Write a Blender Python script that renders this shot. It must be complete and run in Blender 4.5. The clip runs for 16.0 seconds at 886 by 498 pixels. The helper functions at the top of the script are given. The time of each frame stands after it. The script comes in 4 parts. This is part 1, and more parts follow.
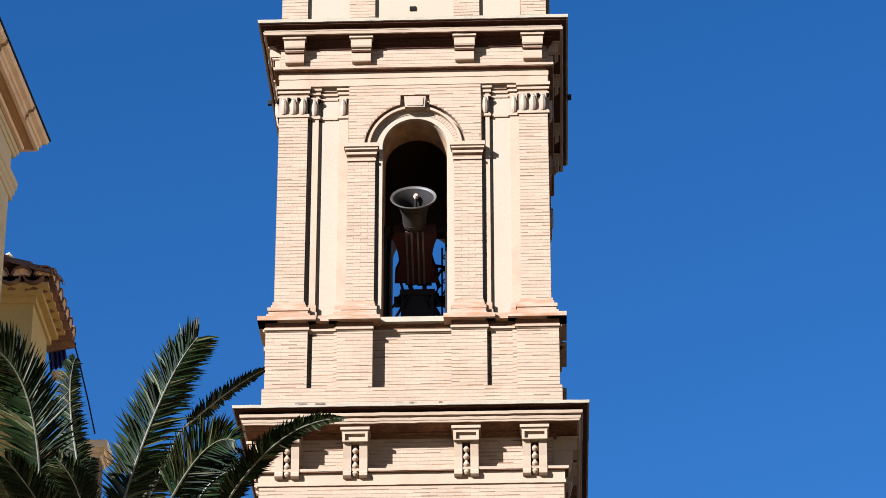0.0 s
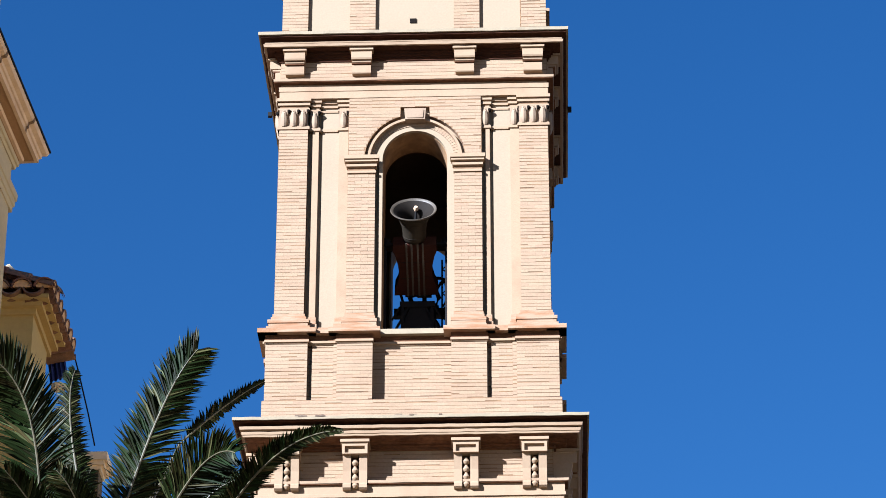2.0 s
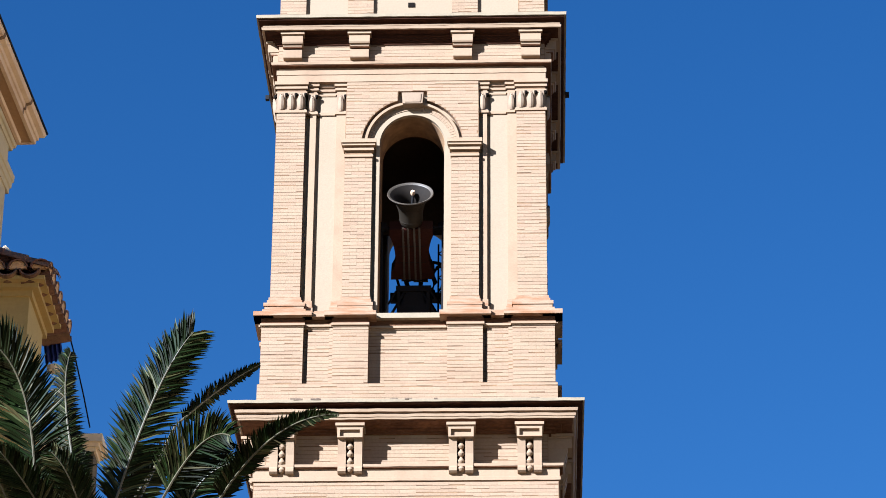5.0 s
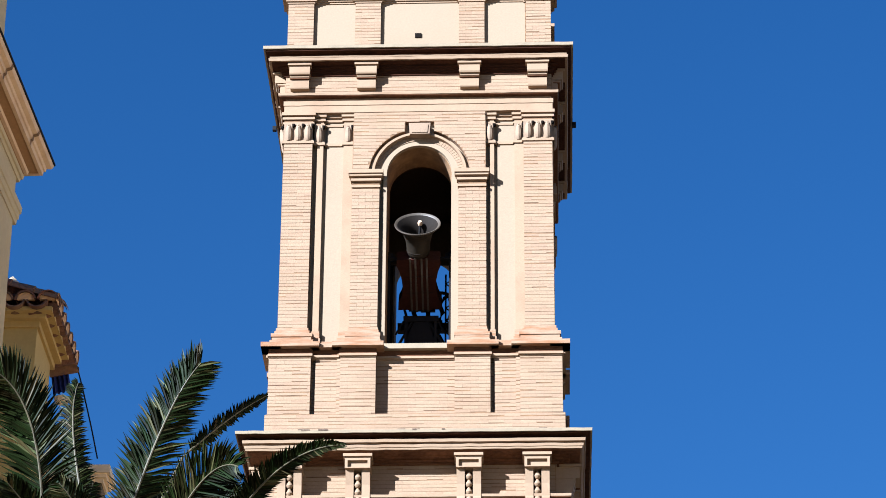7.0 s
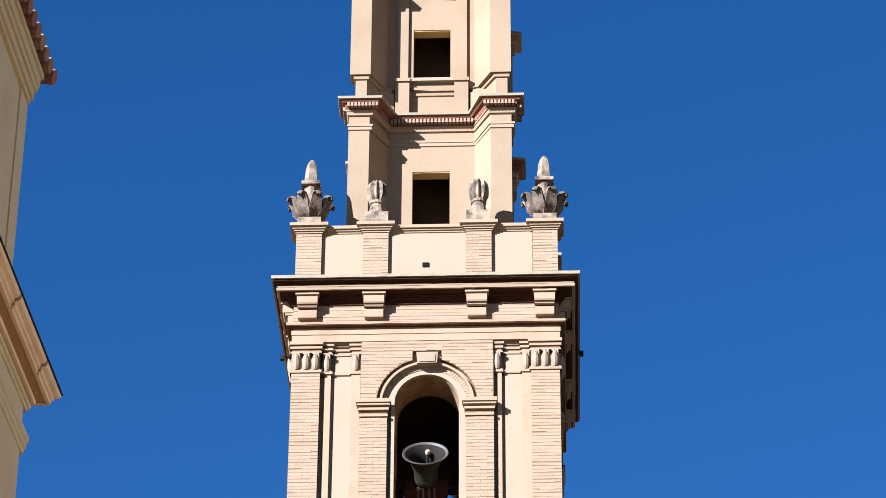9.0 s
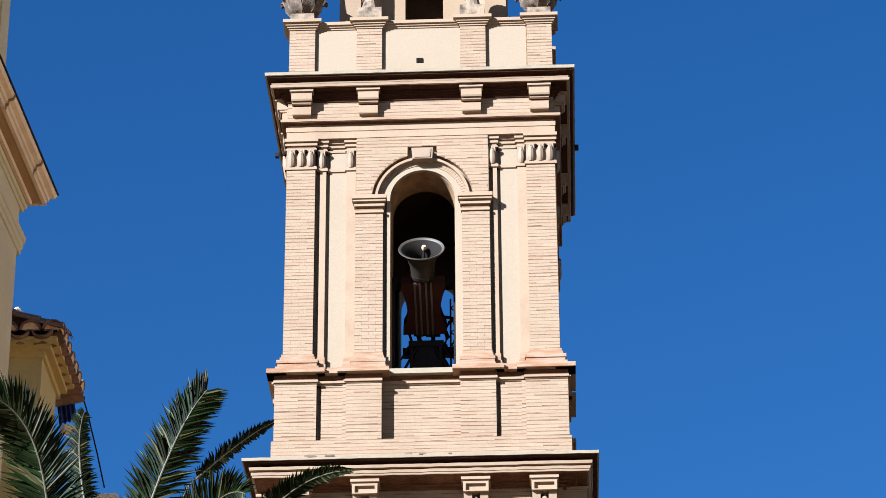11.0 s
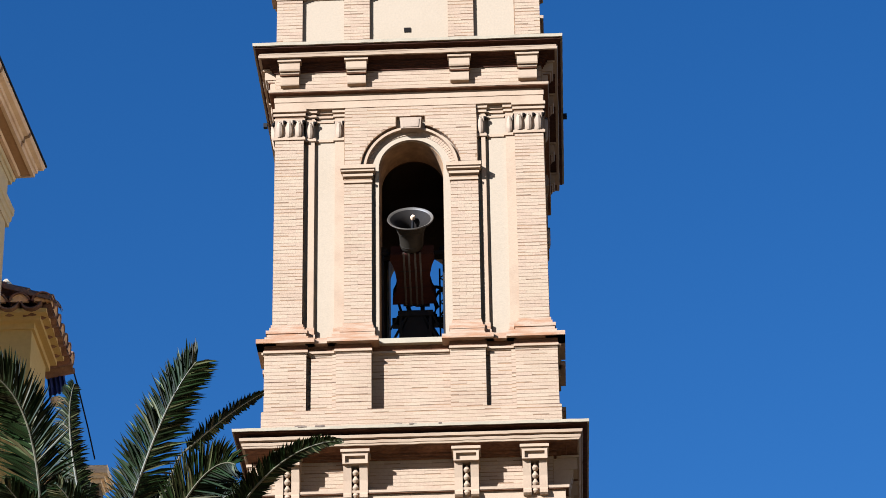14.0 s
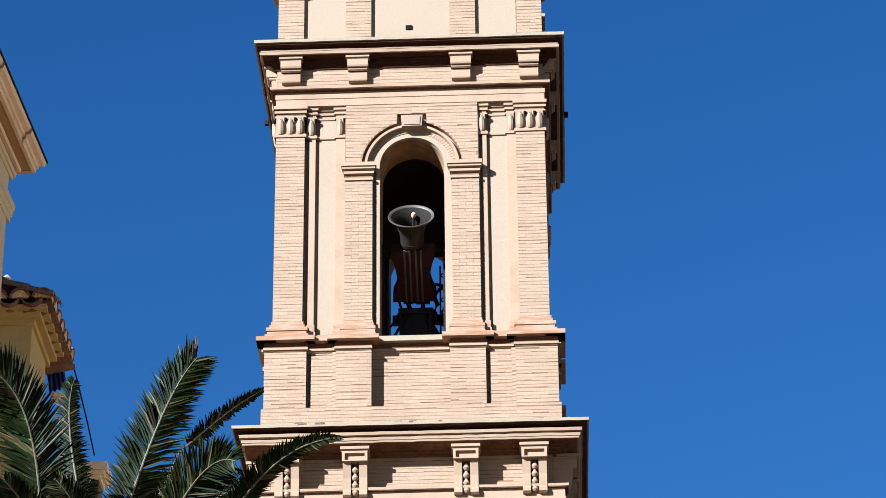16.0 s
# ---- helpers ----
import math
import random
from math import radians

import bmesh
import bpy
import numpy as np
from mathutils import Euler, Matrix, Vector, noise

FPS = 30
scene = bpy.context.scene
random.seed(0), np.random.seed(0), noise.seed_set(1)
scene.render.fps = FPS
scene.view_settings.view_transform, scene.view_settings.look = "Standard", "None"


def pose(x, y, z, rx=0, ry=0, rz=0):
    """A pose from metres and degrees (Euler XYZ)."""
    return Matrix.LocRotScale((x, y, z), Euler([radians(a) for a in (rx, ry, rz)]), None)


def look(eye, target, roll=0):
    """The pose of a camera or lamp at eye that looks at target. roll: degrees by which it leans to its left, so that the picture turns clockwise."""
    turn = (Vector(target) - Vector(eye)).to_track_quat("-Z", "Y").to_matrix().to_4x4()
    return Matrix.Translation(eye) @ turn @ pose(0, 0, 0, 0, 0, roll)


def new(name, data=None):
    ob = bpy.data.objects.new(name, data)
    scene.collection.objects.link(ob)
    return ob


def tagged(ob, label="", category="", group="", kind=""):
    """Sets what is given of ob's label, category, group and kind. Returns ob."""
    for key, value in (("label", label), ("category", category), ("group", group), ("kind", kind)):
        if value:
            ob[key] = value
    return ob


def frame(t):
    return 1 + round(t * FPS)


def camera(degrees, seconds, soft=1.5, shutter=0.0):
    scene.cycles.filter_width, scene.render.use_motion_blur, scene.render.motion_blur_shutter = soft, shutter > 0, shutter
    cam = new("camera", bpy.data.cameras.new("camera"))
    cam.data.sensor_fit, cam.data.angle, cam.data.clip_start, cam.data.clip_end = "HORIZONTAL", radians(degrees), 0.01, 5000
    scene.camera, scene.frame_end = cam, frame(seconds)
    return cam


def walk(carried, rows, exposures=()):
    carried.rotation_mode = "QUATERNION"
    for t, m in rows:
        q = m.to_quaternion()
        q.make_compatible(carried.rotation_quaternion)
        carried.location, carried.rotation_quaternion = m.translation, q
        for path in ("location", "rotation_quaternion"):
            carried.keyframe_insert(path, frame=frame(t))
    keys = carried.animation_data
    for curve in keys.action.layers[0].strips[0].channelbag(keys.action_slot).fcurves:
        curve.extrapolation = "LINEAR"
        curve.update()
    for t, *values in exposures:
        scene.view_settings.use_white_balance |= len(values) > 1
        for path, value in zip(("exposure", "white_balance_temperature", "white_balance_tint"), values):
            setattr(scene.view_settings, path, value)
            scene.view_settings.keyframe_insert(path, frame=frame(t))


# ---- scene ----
cam = camera(16.88, 16.0, soft=0.85)
EYE = Vector((2.419, -51.032, 1.6))
AIMS = [
    # seconds, turn, tilt, lean in degrees
    (0.0, 2.060, 27.218, -0.064), (0.5, 1.974, 27.228, -0.072), (1.0, 1.931, 27.220, -0.030), (1.5, 1.979, 27.306, 0.014),
    (2.0, 2.060, 27.450, -0.009), (2.5, 2.097, 27.392, 0.114), (3.0, 2.056, 27.276, 0.113), (3.5, 1.957, 27.128, 0.164),
    (4.0, 1.912, 27.048, 0.316), (4.8, 1.962, 27.112, 0.362), (5.7, 2.119, 27.341, 0.362), (6.5, 2.197, 27.567, 0.354),
    (7.0, 2.145, 27.733, 0.327), (7.5, 2.126, 27.942, 0.282), (8.0, 2.231, 28.335, 0.198), (8.5, 2.396, 29.831, 0.195),
    (8.7, 2.368, 30.905, 0.307), (9.0, 2.339, 32.123, 0.291), (9.3, 2.311, 32.533, 0.246), (9.6, 2.287, 32.338, 0.176),
    (9.9, 2.266, 31.700, 0.088), (10.2, 2.250, 30.784, -0.016), (10.5, 2.240, 29.754, -0.130), (10.8, 2.236, 28.775, -0.248),
    (11.0, 2.233, 28.200, -0.407), (11.5, 2.241, 27.730, -0.500), (12.0, 2.260, 27.522, -0.709), (12.5, 2.192, 27.466, -0.771),
    (13.0, 2.138, 27.500, -0.885), (13.5, 2.079, 27.532, -0.848), (14.0, 2.001, 27.615, -0.859), (14.5, 1.959, 27.763, -0.902),
    (15.0, 1.990, 27.796, -0.928), (15.5, 2.021, 27.659, -0.726), (16.0, 2.014, 27.572, -0.586),
]


def aimed(turn, tilt, lean):
    """The camera stands still at EYE and only turns."""
    a, b = radians(turn), radians(tilt)
    way = Vector((-math.sin(a) * math.cos(b), math.cos(a) * math.cos(b), math.sin(b)))
    return look(EYE, EYE + 50 * way, lean)


# the picture darkens a little after the tilt up
walk(cam, [(t, aimed(a, b, c)) for t, a, b, c in AIMS], [(0.0, 2.09, 5000, 10), (8.7, 2.08, 5000, 10), (10.8, 2.00, 5000, 9), (16.0, 1.99, 5000, 9)])

# ---- light: clear sky, low sun from the front left ----
SUN_UP, SUN_SIDE = 24.0, 45.0
world = bpy.data.worlds.new("sky")
scene.world = world
world.use_nodes = True
wn = world.node_tree
sky = wn.nodes.new("ShaderNodeTexSky")
sky.sky_type, sky.sun_disc = "NISHITA", False
sky.sun_elevation, sky.sun_rotation = radians(SUN_UP), radians(180 + SUN_SIDE)
sky.air_density, sky.dust_density, sky.ozone_density = 1.0, 0.0, 3.0
deep = wn.nodes.new("ShaderNodeHueSaturation")
deep.inputs["Hue"].default_value, deep.inputs["Saturation"].default_value, deep.inputs["Value"].default_value = 0.505, 1.230, 0.518
wn.links.new(sky.outputs[0], deep.inputs["Color"])
wn.links.new(deep.outputs[0], wn.nodes["Background"].inputs[0])
wn.nodes["Background"].inputs[1].default_value = 0.05
sun_way = Vector((math.sin(radians(SUN_SIDE)) * math.cos(radians(SUN_UP)), math.cos(radians(SUN_SIDE)) * math.cos(radians(SUN_UP)), -math.sin(radians(SUN_UP))))
sun = new("sun", bpy.data.lights.new("sun", "SUN"))
sun.data.energy, sun.data.angle, sun.data.color = 5.0, radians(0.5), (1.0, 0.95, 0.90)
sun.matrix_world = Matrix.Translation((-40, -60, 60)) @ sun_way.to_track_quat("-Z", "Y").to_matrix().to_4x4()


# ---- materials ----
def material(name, base, rough=0.8, grain=0.0, grain_size=40.0, stain=0.0, stain_size=1.2, stain_colour=None, bump=0.0, bump_size=60.0, metal=0.0, piece=0.0, stretch=(1, 1, 1), stain_from=0.48, gloss=0.5):
    """Colour with grain, wide stains, a shift from piece to piece and fine relief, at real size."""
    m = bpy.data.materials.new(name)
    m.use_nodes = True
    t = m.node_tree
    b = t.nodes["Principled BSDF"]
    b.inputs["Roughness"].default_value, b.inputs["Metallic"].default_value = rough, metal
    b.inputs["Specular IOR Level"].default_value = gloss
    geo = t.nodes.new("ShaderNodeNewGeometry")
    mp = t.nodes.new("ShaderNodeMapping")
    mp.inputs["Scale"].default_value = stretch
    t.links.new(geo.outputs["Position"], mp.inputs[0])

    def noisy(size, detail=4.0):
        n = t.nodes.new("ShaderNodeTexNoise")
        n.inputs["Scale"].default_value, n.inputs["Detail"].default_value = size, detail
        t.links.new(mp.outputs[0], n.inputs["Vector"])
        return n.outputs["Fac"]

    def mixed(kind, fac, a, bb):
        n = t.nodes.new("ShaderNodeMix")
        n.data_type, n.blend_type = "RGBA", kind
        for s, v in ((n.inputs[0], fac), (n.inputs[6], a), (n.inputs[7], bb)):
            if isinstance(v, (int, float)):
                s.default_value = v
            elif isinstance(v, tuple):
                s.default_value = (*v, 1)
            else:
                t.links.new(v, s)
        return n.outputs[2]

    def ramp(v, lo, hi, a=0.0, z=1.0):
        n = t.nodes.new("ShaderNodeMapRange")
        for i, x in enumerate((lo, hi, a, z)):
            n.inputs[i + 1].default_value = x
        t.links.new(v, n.inputs[0])
        return n.outputs[0]

    col = mixed("MIX", 0.0, base, base)
    if stain:
        dark = stain_colour or tuple(c * 0.55 for c in base)
        col = mixed("MIX", ramp(noisy(stain_size, 6), stain_from, stain_from + 0.27, 0, stain), col, dark)
    if grain:
        g = ramp(noisy(grain_size, 3), 0.25, 0.75, 1 - grain, 1 + grain * 0.6)
        n = t.nodes.new("ShaderNodeCombineColor")
        for i in range(3):
            t.links.new(g, n.inputs[i])
        col = mixed("MULTIPLY", 1.0, col, n.outputs[0])
    if piece:
        info = t.nodes.new("ShaderNodeObjectInfo")
        add = t.nodes.new("ShaderNodeMath")
        add.operation = "ADD"
        t.links.new(info.outputs["Random"], add.inputs[0])
        t.links.new(geo.outputs["Random Per Island"], add.inputs[1])
        fr = t.nodes.new("ShaderNodeMath")
        fr.operation = "FRACT"
        t.links.new(add.outputs[0], fr.inputs[0])
        g = ramp(fr.outputs[0], 0, 1, 1 - piece, 1 + piece * 0.4)
        n = t.nodes.new("ShaderNodeCombineColor")
        t.links.new(ramp(fr.outputs[0], 0, 1, 1 - piece * 0.4, 1 + piece * 0.3), n.inputs[0])
        for i in (1, 2):
            t.links.new(g, n.inputs[i])
        col = mixed("MULTIPLY", 1.0, col, n.outputs[0])
    t.links.new(col, b.inputs["Base Color"])
    if bump:
        bp = t.nodes.new("ShaderNodeBump")
        bp.inputs["Strength"].default_value, bp.inputs["Distance"].default_value = bump, 0.02
        t.links.new(noisy(bump_size, 5), bp.inputs["Height"])
        t.links.new(bp.outputs[0], b.inputs["Normal"])
    return m


BRICK = material("pale_brick", (0.250, 0.169, 0.093), 0.9, 0.12, 30, 0.45, 0.9, (0.197, 0.127, 0.061), 0.3, 80, piece=0.09)
MORTAR = material("lime_mortar", (0.192, 0.107, 0.046), 0.95, 0.35, 9, 1.0, 1.7, (0.060, 0.025, 0.008), 0.3, stretch=(1, 1, 9), stain_from=0.45)
PLASTER = material("cream_plaster", (0.239, 0.172, 0.099), 0.9, 0.06, 25, 0.35, 0.8, (0.195, 0.135, 0.070), 0.15, 30)
STONE = material("moulded_brick", (0.251, 0.165, 0.089), 0.9, 0.06, 22, 0.5, 1.3, (0.171, 0.092, 0.042), 0.2, 50)
CARVED = material("carved_stone", (0.227, 0.152, 0.086), 0.85, 0.07, 30, 0.5, 3.0, (0.105, 0.061, 0.031), 0.2, 40)
WORN = material("weathered_stone", (0.245, 0.169, 0.095), 0.9, 0.2, 25, 1.0, 5.0, (0.042, 0.0254, 0.0144), 0.5, 30, stain_from=0.40)
# stained brick, its colour lowered to paint the shade under the cornices
SOFFIT = material("shade_darkened_brick", (0.049, 0.0185, 0.0079), 0.9, 0.5, 12, 0.8, 2.0, (0.0165, 0.0059, 0.0029), 0.5, 30, stretch=(1, 1, 9), gloss=0.1)
EDGE = material("lime_washed_edge", (0.231, 0.174, 0.100), 0.85, 0.1, 20, 0.3, 2.0, bump=0.2)
VAULT = material("shaded_old_plaster", (0.235, 0.127, 0.045), 0.95, 0.2, 9, 0.8, 3.0, (0.100, 0.049, 0.0173), 0.3, stain_from=0.42)
# inner brick darkened in colour to stand for unlit rooms
INNER = material("unlit_inner_brick", (0.056, 0.033, 0.0173), 0.95, 0.2, 12, 0.5, 1.5, gloss=0.1)
BRONZE = material("bell_bronze", (0.0235, 0.0171, 0.0097), 0.6, 0.25, 14, 0.5, 3.0, (0.0129, 0.0093, 0.0054), 0.1, 40, metal=0.2, gloss=0.3)
# lighter copy of the bronze for the sunlit rim, also for worn straps
LIP = material("worn_sunlit_bronze", (0.065, 0.049, 0.031), 0.55, 0.25, 14, 0.4, 5.0, bump=0.1, metal=0.2)
# darker copy of the bronze, painting the shade inside the bell
SHADED_BRONZE = material("shaded_bell_bronze", (0.0112, 0.0076, 0.0043), 0.8, 0.2, 14, 0.5, 3.0, (0.0059, 0.0039, 0.0022), gloss=0.15)
YOKE = material("red_stained_wood", (0.034, 0.0085, 0.0040), 0.7, 0.3, 12, 0.5, 3.0, bump=0.25, stretch=(1, 6, 6), gloss=0.12)
IRON = material("black_iron", (0.0071, 0.0059, 0.0051), 0.8, 0.3, 20, 0.4, 4.0, (0.0141, 0.0078, 0.0043), 0.2, gloss=0.2)
FROND = material("palm_leaflets", (0.0070, 0.0125, 0.0026), 0.5, 0.3, 5, 0.4, 1.1, (0.0250, 0.0244, 0.0051), piece=0.6, gloss=0.05)
# lighter copy of the leaflets, with sunlight put into the colour
SUNLIT_LEAF = material("sunlit_palm_leaflets", (0.052, 0.057, 0.019), 0.5, 0.3, 5, 0.5, 1.5, (0.016, 0.021, 0.006), piece=0.5, gloss=0.1)
RACHIS = material("palm_midrib", (0.085, 0.072, 0.040), 0.5, 0.45, 14, gloss=0.3)
# stained brown that darkens coves, grooves and recesses as shade would
COVE = material("shade_browned_brick", (0.125, 0.056, 0.025), 0.9, 0.4, 12, 0.8, 2.0, (0.045, 0.018, 0.008), 0.5, 30, stretch=(1, 1, 9), gloss=0.1)
DUN = material("weathered_ochre", (0.13, 0.085, 0.034), 0.9, 0.15, 12, 0.6, 2.0, (0.07, 0.036, 0.014), 0.3)
TRUNK = material("palm_bark", (0.188, 0.107, 0.051), 0.95, 0.4, 8, 0.5, 3.0, bump=0.8, bump_size=12)
RENDERED = material("cream_render", (0.44, 0.335, 0.180), 0.9, 0.07, 20, 0.5, 0.9, (0.35, 0.245, 0.120), 0.15, 25)
OCHRE = material("ochre_render", (0.47, 0.31, 0.088), 0.9, 0.07, 20, 0.4, 0.6, (0.39, 0.245, 0.066), 0.15, 25)
TILE = material("clay_roof_tile", (0.200, 0.098, 0.045), 0.85, 0.3, 14, 0.8, 2.5, (0.035, 0.0215, 0.0123), 0.4, piece=0.4)
CANVAS = material("blue_canvas", (0.016, 0.026, 0.150), 0.8, 0.2, 10)
WHITE = material("white_lime", (0.776, 0.586, 0.361), 0.85, 0.1, 15, bump=0.2)
PAVING = material("stone_paving", (0.110, 0.074, 0.044), 0.9, 0.2, 3, 0.5, 0.3, bump=0.3)
DARK = material("dark_void", (0.0059, 0.0039, 0.0022), 0.9, 0.1, 5, gloss=0.1)
PINK = material("pink_lime_render", (0.224, 0.147, 0.075), 0.9, 0.07, 20, 0.5, 1.0, (0.166, 0.095, 0.044), bump=0.15, bump_size=30)
STAINED = material("orange_stained_brick", (0.262, 0.170, 0.094), 0.9, 0.12, 22, 0.9, 2.2, (0.210, 0.087, 0.027), bump=0.3, bump_size=50, stain_from=0.40, stretch=(1, 1, 7))
FASCIA = material("pale_stucco", (0.588, 0.400, 0.238), 0.85, 0.08, 18, 0.6, 2.5, (0.423, 0.254, 0.130), 0.15, 30)
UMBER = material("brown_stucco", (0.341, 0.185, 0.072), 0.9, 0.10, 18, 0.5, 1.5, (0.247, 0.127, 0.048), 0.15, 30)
CLAY = material("pale_clay", (0.612, 0.351, 0.152), 0.9, 0.2, 14, 0.5, 4.0, (0.400, 0.195, 0.072), 0.3, 30)
TERRA = material("shade_dark_terracotta", (0.141, 0.044, 0.0159), 0.9, 0.2, 14, 0.5, 3.0, bump=0.2)
LICHEN = material("lichen_dark_stone", (0.080, 0.049, 0.026), 0.9, 0.3, 20, 0.9, 6.0, (0.207, 0.144, 0.084), 0.5, 30, stain_from=0.46)


# ---- mesh helpers ----
HX, DEP = 2.65, 5.26
MIDY, SIDE = DEP / 2, 0.978


def place(face, u, d, z):
    """A point of a tower face: u along it, d out of the pilasters' plane, z up."""
    if face == "front":
        return (u, -d, z)
    if face == "back":
        return (-u, DEP + d, z)
    if face == "east":
        return (HX + d, MIDY + u * SIDE, z)
    return (-HX - d, MIDY - u * SIDE, z)


FACES = ("front", "east", "back", "west")


class Shape:
    def __init__(self, face="front"):
        self.v, self.f, self.face = [], [], face

    def pts(self, points):
        n = len(self.v)
        self.v += [tuple(p) for p in points]
        return n

    def slab(self, u0, u1, d0, d1, z0, z1, taper=0.0):
        """A block on the face, from depth d0 (inside) to d1 (outside)."""
        n = self.pts(place(self.face, u, d, z) for u, d, z in (
            (u0, d0, z0), (u1, d0, z0), (u1, d1 - taper, z0), (u0, d1 - taper, z0), (u0, d0, z1), (u1, d0, z1), (u1, d1, z1), (u0, d1, z1)))
        self.f += [tuple(n + i for i in q) for q in ((3, 2, 1, 0), (4, 5, 6, 7), (0, 1, 5, 4), (1, 2, 6, 5), (2, 3, 7, 6), (3, 0, 4, 7))]
        return self

    def box(self, x0, x1, y0, y1, z0, z1):
        n = self.pts((x, y, z) for z in (z0, z1) for x, y in ((x0, y0), (x1, y0), (x1, y1), (x0, y1)))
        self.f += [tuple(n + i for i in q) for q in ((3, 2, 1, 0), (4, 5, 6, 7), (0, 1, 5, 4), (1, 2, 6, 5), (2, 3, 7, 6), (3, 0, 4, 7))]
        return self

    def prism(self, poly, d0, d1):
        """An outline (u, z), counter-clockwise from outside, from depth d0 to d1."""
        k = len(poly)
        n = self.pts([place(self.face, u, d0, z) for u, z in poly] + [place(self.face, u, d1, z) for u, z in poly])
        self.f += [tuple(n + k + i for i in range(k)), tuple(n + i for i in reversed(range(k)))]
        self.f += [(n + i, n + (i + 1) % k, n + k + (i + 1) % k, n + k + i) for i in range(k)]
        return self

    def profile(self, poly, u0, u1):
        """An outline (d, z) pulled along the face from u0 to u1."""
        k = len(poly)
        n = self.pts([place(self.face, u0, d, z) for d, z in poly] + [place(self.face, u1, d, z) for d, z in poly])
        self.f += [tuple(n + k + i for i in range(k)), tuple(n + i for i in reversed(range(k)))]
        self.f += [(n + i, n + (i + 1) % k, n + k + (i + 1) % k, n + k + i) for i in range(k)]
        return self

    def ring(self, poly, hx=HX, y0=0.0, y1=DEP, worn=0.0, cuts=1):
        """An outline (d, z) led round the four sides of the tower, mitred; worn: how far the edges wander."""
        k = len(poly)
        rnd = random.Random(len(poly) * 7 + round(poly[0][1] * 100))
        corners = ((-1, -1), (1, -1), (1, 1), (-1, 1))
        pts = []
        for c in range(4):
            (ax, ay), (bx, by) = corners[c], corners[(c + 1) % 4]
            for i in range(cuts):
                t = i / cuts
                out, lift = (rnd.uniform(-worn, worn), rnd.uniform(-worn, worn) * 0.7) if i else (0.0, 0.0)
                for d, z in poly:
                    e = d + out * 0.6 if i else d
                    px, qx = ax * (hx + (e if c in (1, 3) else d)), bx * (hx + (e if c in (1, 3) else d))
                    f = e if c in (0, 2) else d
                    py, qy = (y0 - f if ay < 0 else y1 + f), (y0 - f if by < 0 else y1 + f)
                    pts.append((px + (qx - px) * t, py + (qy - py) * t, z + lift))
        n = self.pts(pts)
        loops = 4 * cuts
        for c in range(loops):
            a, b = n + c * k, n + (c + 1) % loops * k
            self.f += [(a + i, b + i, b + (i + 1) % k, a + (i + 1) % k) for i in range(k)]
        return self

    def arch(self, u0, u1, z0, z1, mid, half, foot, spring, radius, d0, d1, steps=24, notch=None):
        """A wall pierced by an arched opening that starts at foot."""
        inner = [(mid - half, foot), (mid - half, spring)]
        inner += [(mid - radius * math.cos(math.pi * i / steps), spring + radius * math.sin(math.pi * i / steps)) for i in range(steps + 1)]
        if notch:
            wide, top = notch
            rise = spring + math.sqrt(radius ** 2 - wide ** 2)
            left = [p for p in inner if p[0] < mid - wide]
            right = [p for p in inner[2:] if p[0] > mid + wide]
            inner = left + [(mid - wide, rise), (mid - wide * 0.99, top), (mid, top + 0.01), (mid + wide * 0.99, top), (mid + wide, rise)] + right
        inner += [(mid + half, spring), (mid + half, foot)]
        outer = []
        for u, z in inner:
            if z <= spring + 1e-6:
                outer.append((u0 if u < mid else u1, z))
            else:
                w = (u - mid) / radius
                if abs(w) > 0.72:
                    t = (1 - abs(w)) / 0.28
                    outer.append((u0 if w < 0 else u1, spring + (z1 - spring) * t))
                else:
                    outer.append((mid + w / 0.72 * ((u1 - mid) if w > 0 else (mid - u0)), z1))
        k = len(inner)
        n = self.pts([place(self.face, u, d, z) for d in (d0, d1) for line in (inner, outer) for u, z in line])
        i0, o0, i1, o1 = n, n + k, n + 2 * k, n + 3 * k
        for i in range(k - 1):
            self.f += [(i1 + i, o1 + i, o1 + i + 1, i1 + i + 1)[::-1], (i0 + i, i0 + i + 1, o0 + i + 1, o0 + i)[::-1], (i0 + i, i1 + i, i1 + i + 1, i0 + i + 1)[::-1], (o0 + i, o0 + i + 1, o1 + i + 1, o1 + i)[::-1]]
        if foot > z0:
            self.slab(u0, u1, d0, d1, z0, foot)
        return self

    def lathe(self, profile, at, segs=20, squash=1.0, waves=0, depth=0.0, caps=True):
        """Rings (r, z) turned round an upright axis at (x, y, z); waves: ribs."""
        k = len(profile)
        pts = []
        for s in range(segs):
            a = 2 * math.pi * s / segs
            m = 1 - depth * (0.5 + 0.5 * math.cos(waves * a)) if waves else 1
            pts += [(at[0] + r * m * math.cos(a), at[1] + r * m * squash * math.sin(a), at[2] + z) for r, z in profile]
        n = self.pts(pts)
        for s in range(segs):
            a, b = n + s * k, n + (s + 1) % segs * k
            self.f += [(a + i, b + i, b + i + 1, a + i + 1) for i in range(k - 1)]
        if caps:
            self.f += [tuple(n + s * k for s in reversed(range(segs))), tuple(n + s * k + k - 1 for s in range(segs))]
        return self

    def tube(self, points, radii, segs=6):
        pts = [Vector(p) for p in points]
        rings = []
        for i, p in enumerate(pts):
            t = (pts[min(i + 1, len(pts) - 1)] - pts[max(i - 1, 0)]).normalized()
            a = t.cross(Vector((0.3, 0.2, 1)) if abs(t.z) < 0.9 else Vector((1, 0, 0))).normalized()
            b = t.cross(a)
            r = radii[i] if isinstance(radii, (list, tuple)) else radii
            rings += [p + r * (math.cos(2 * math.pi * s / segs) * a + math.sin(2 * math.pi * s / segs) * b) for s in range(segs)]
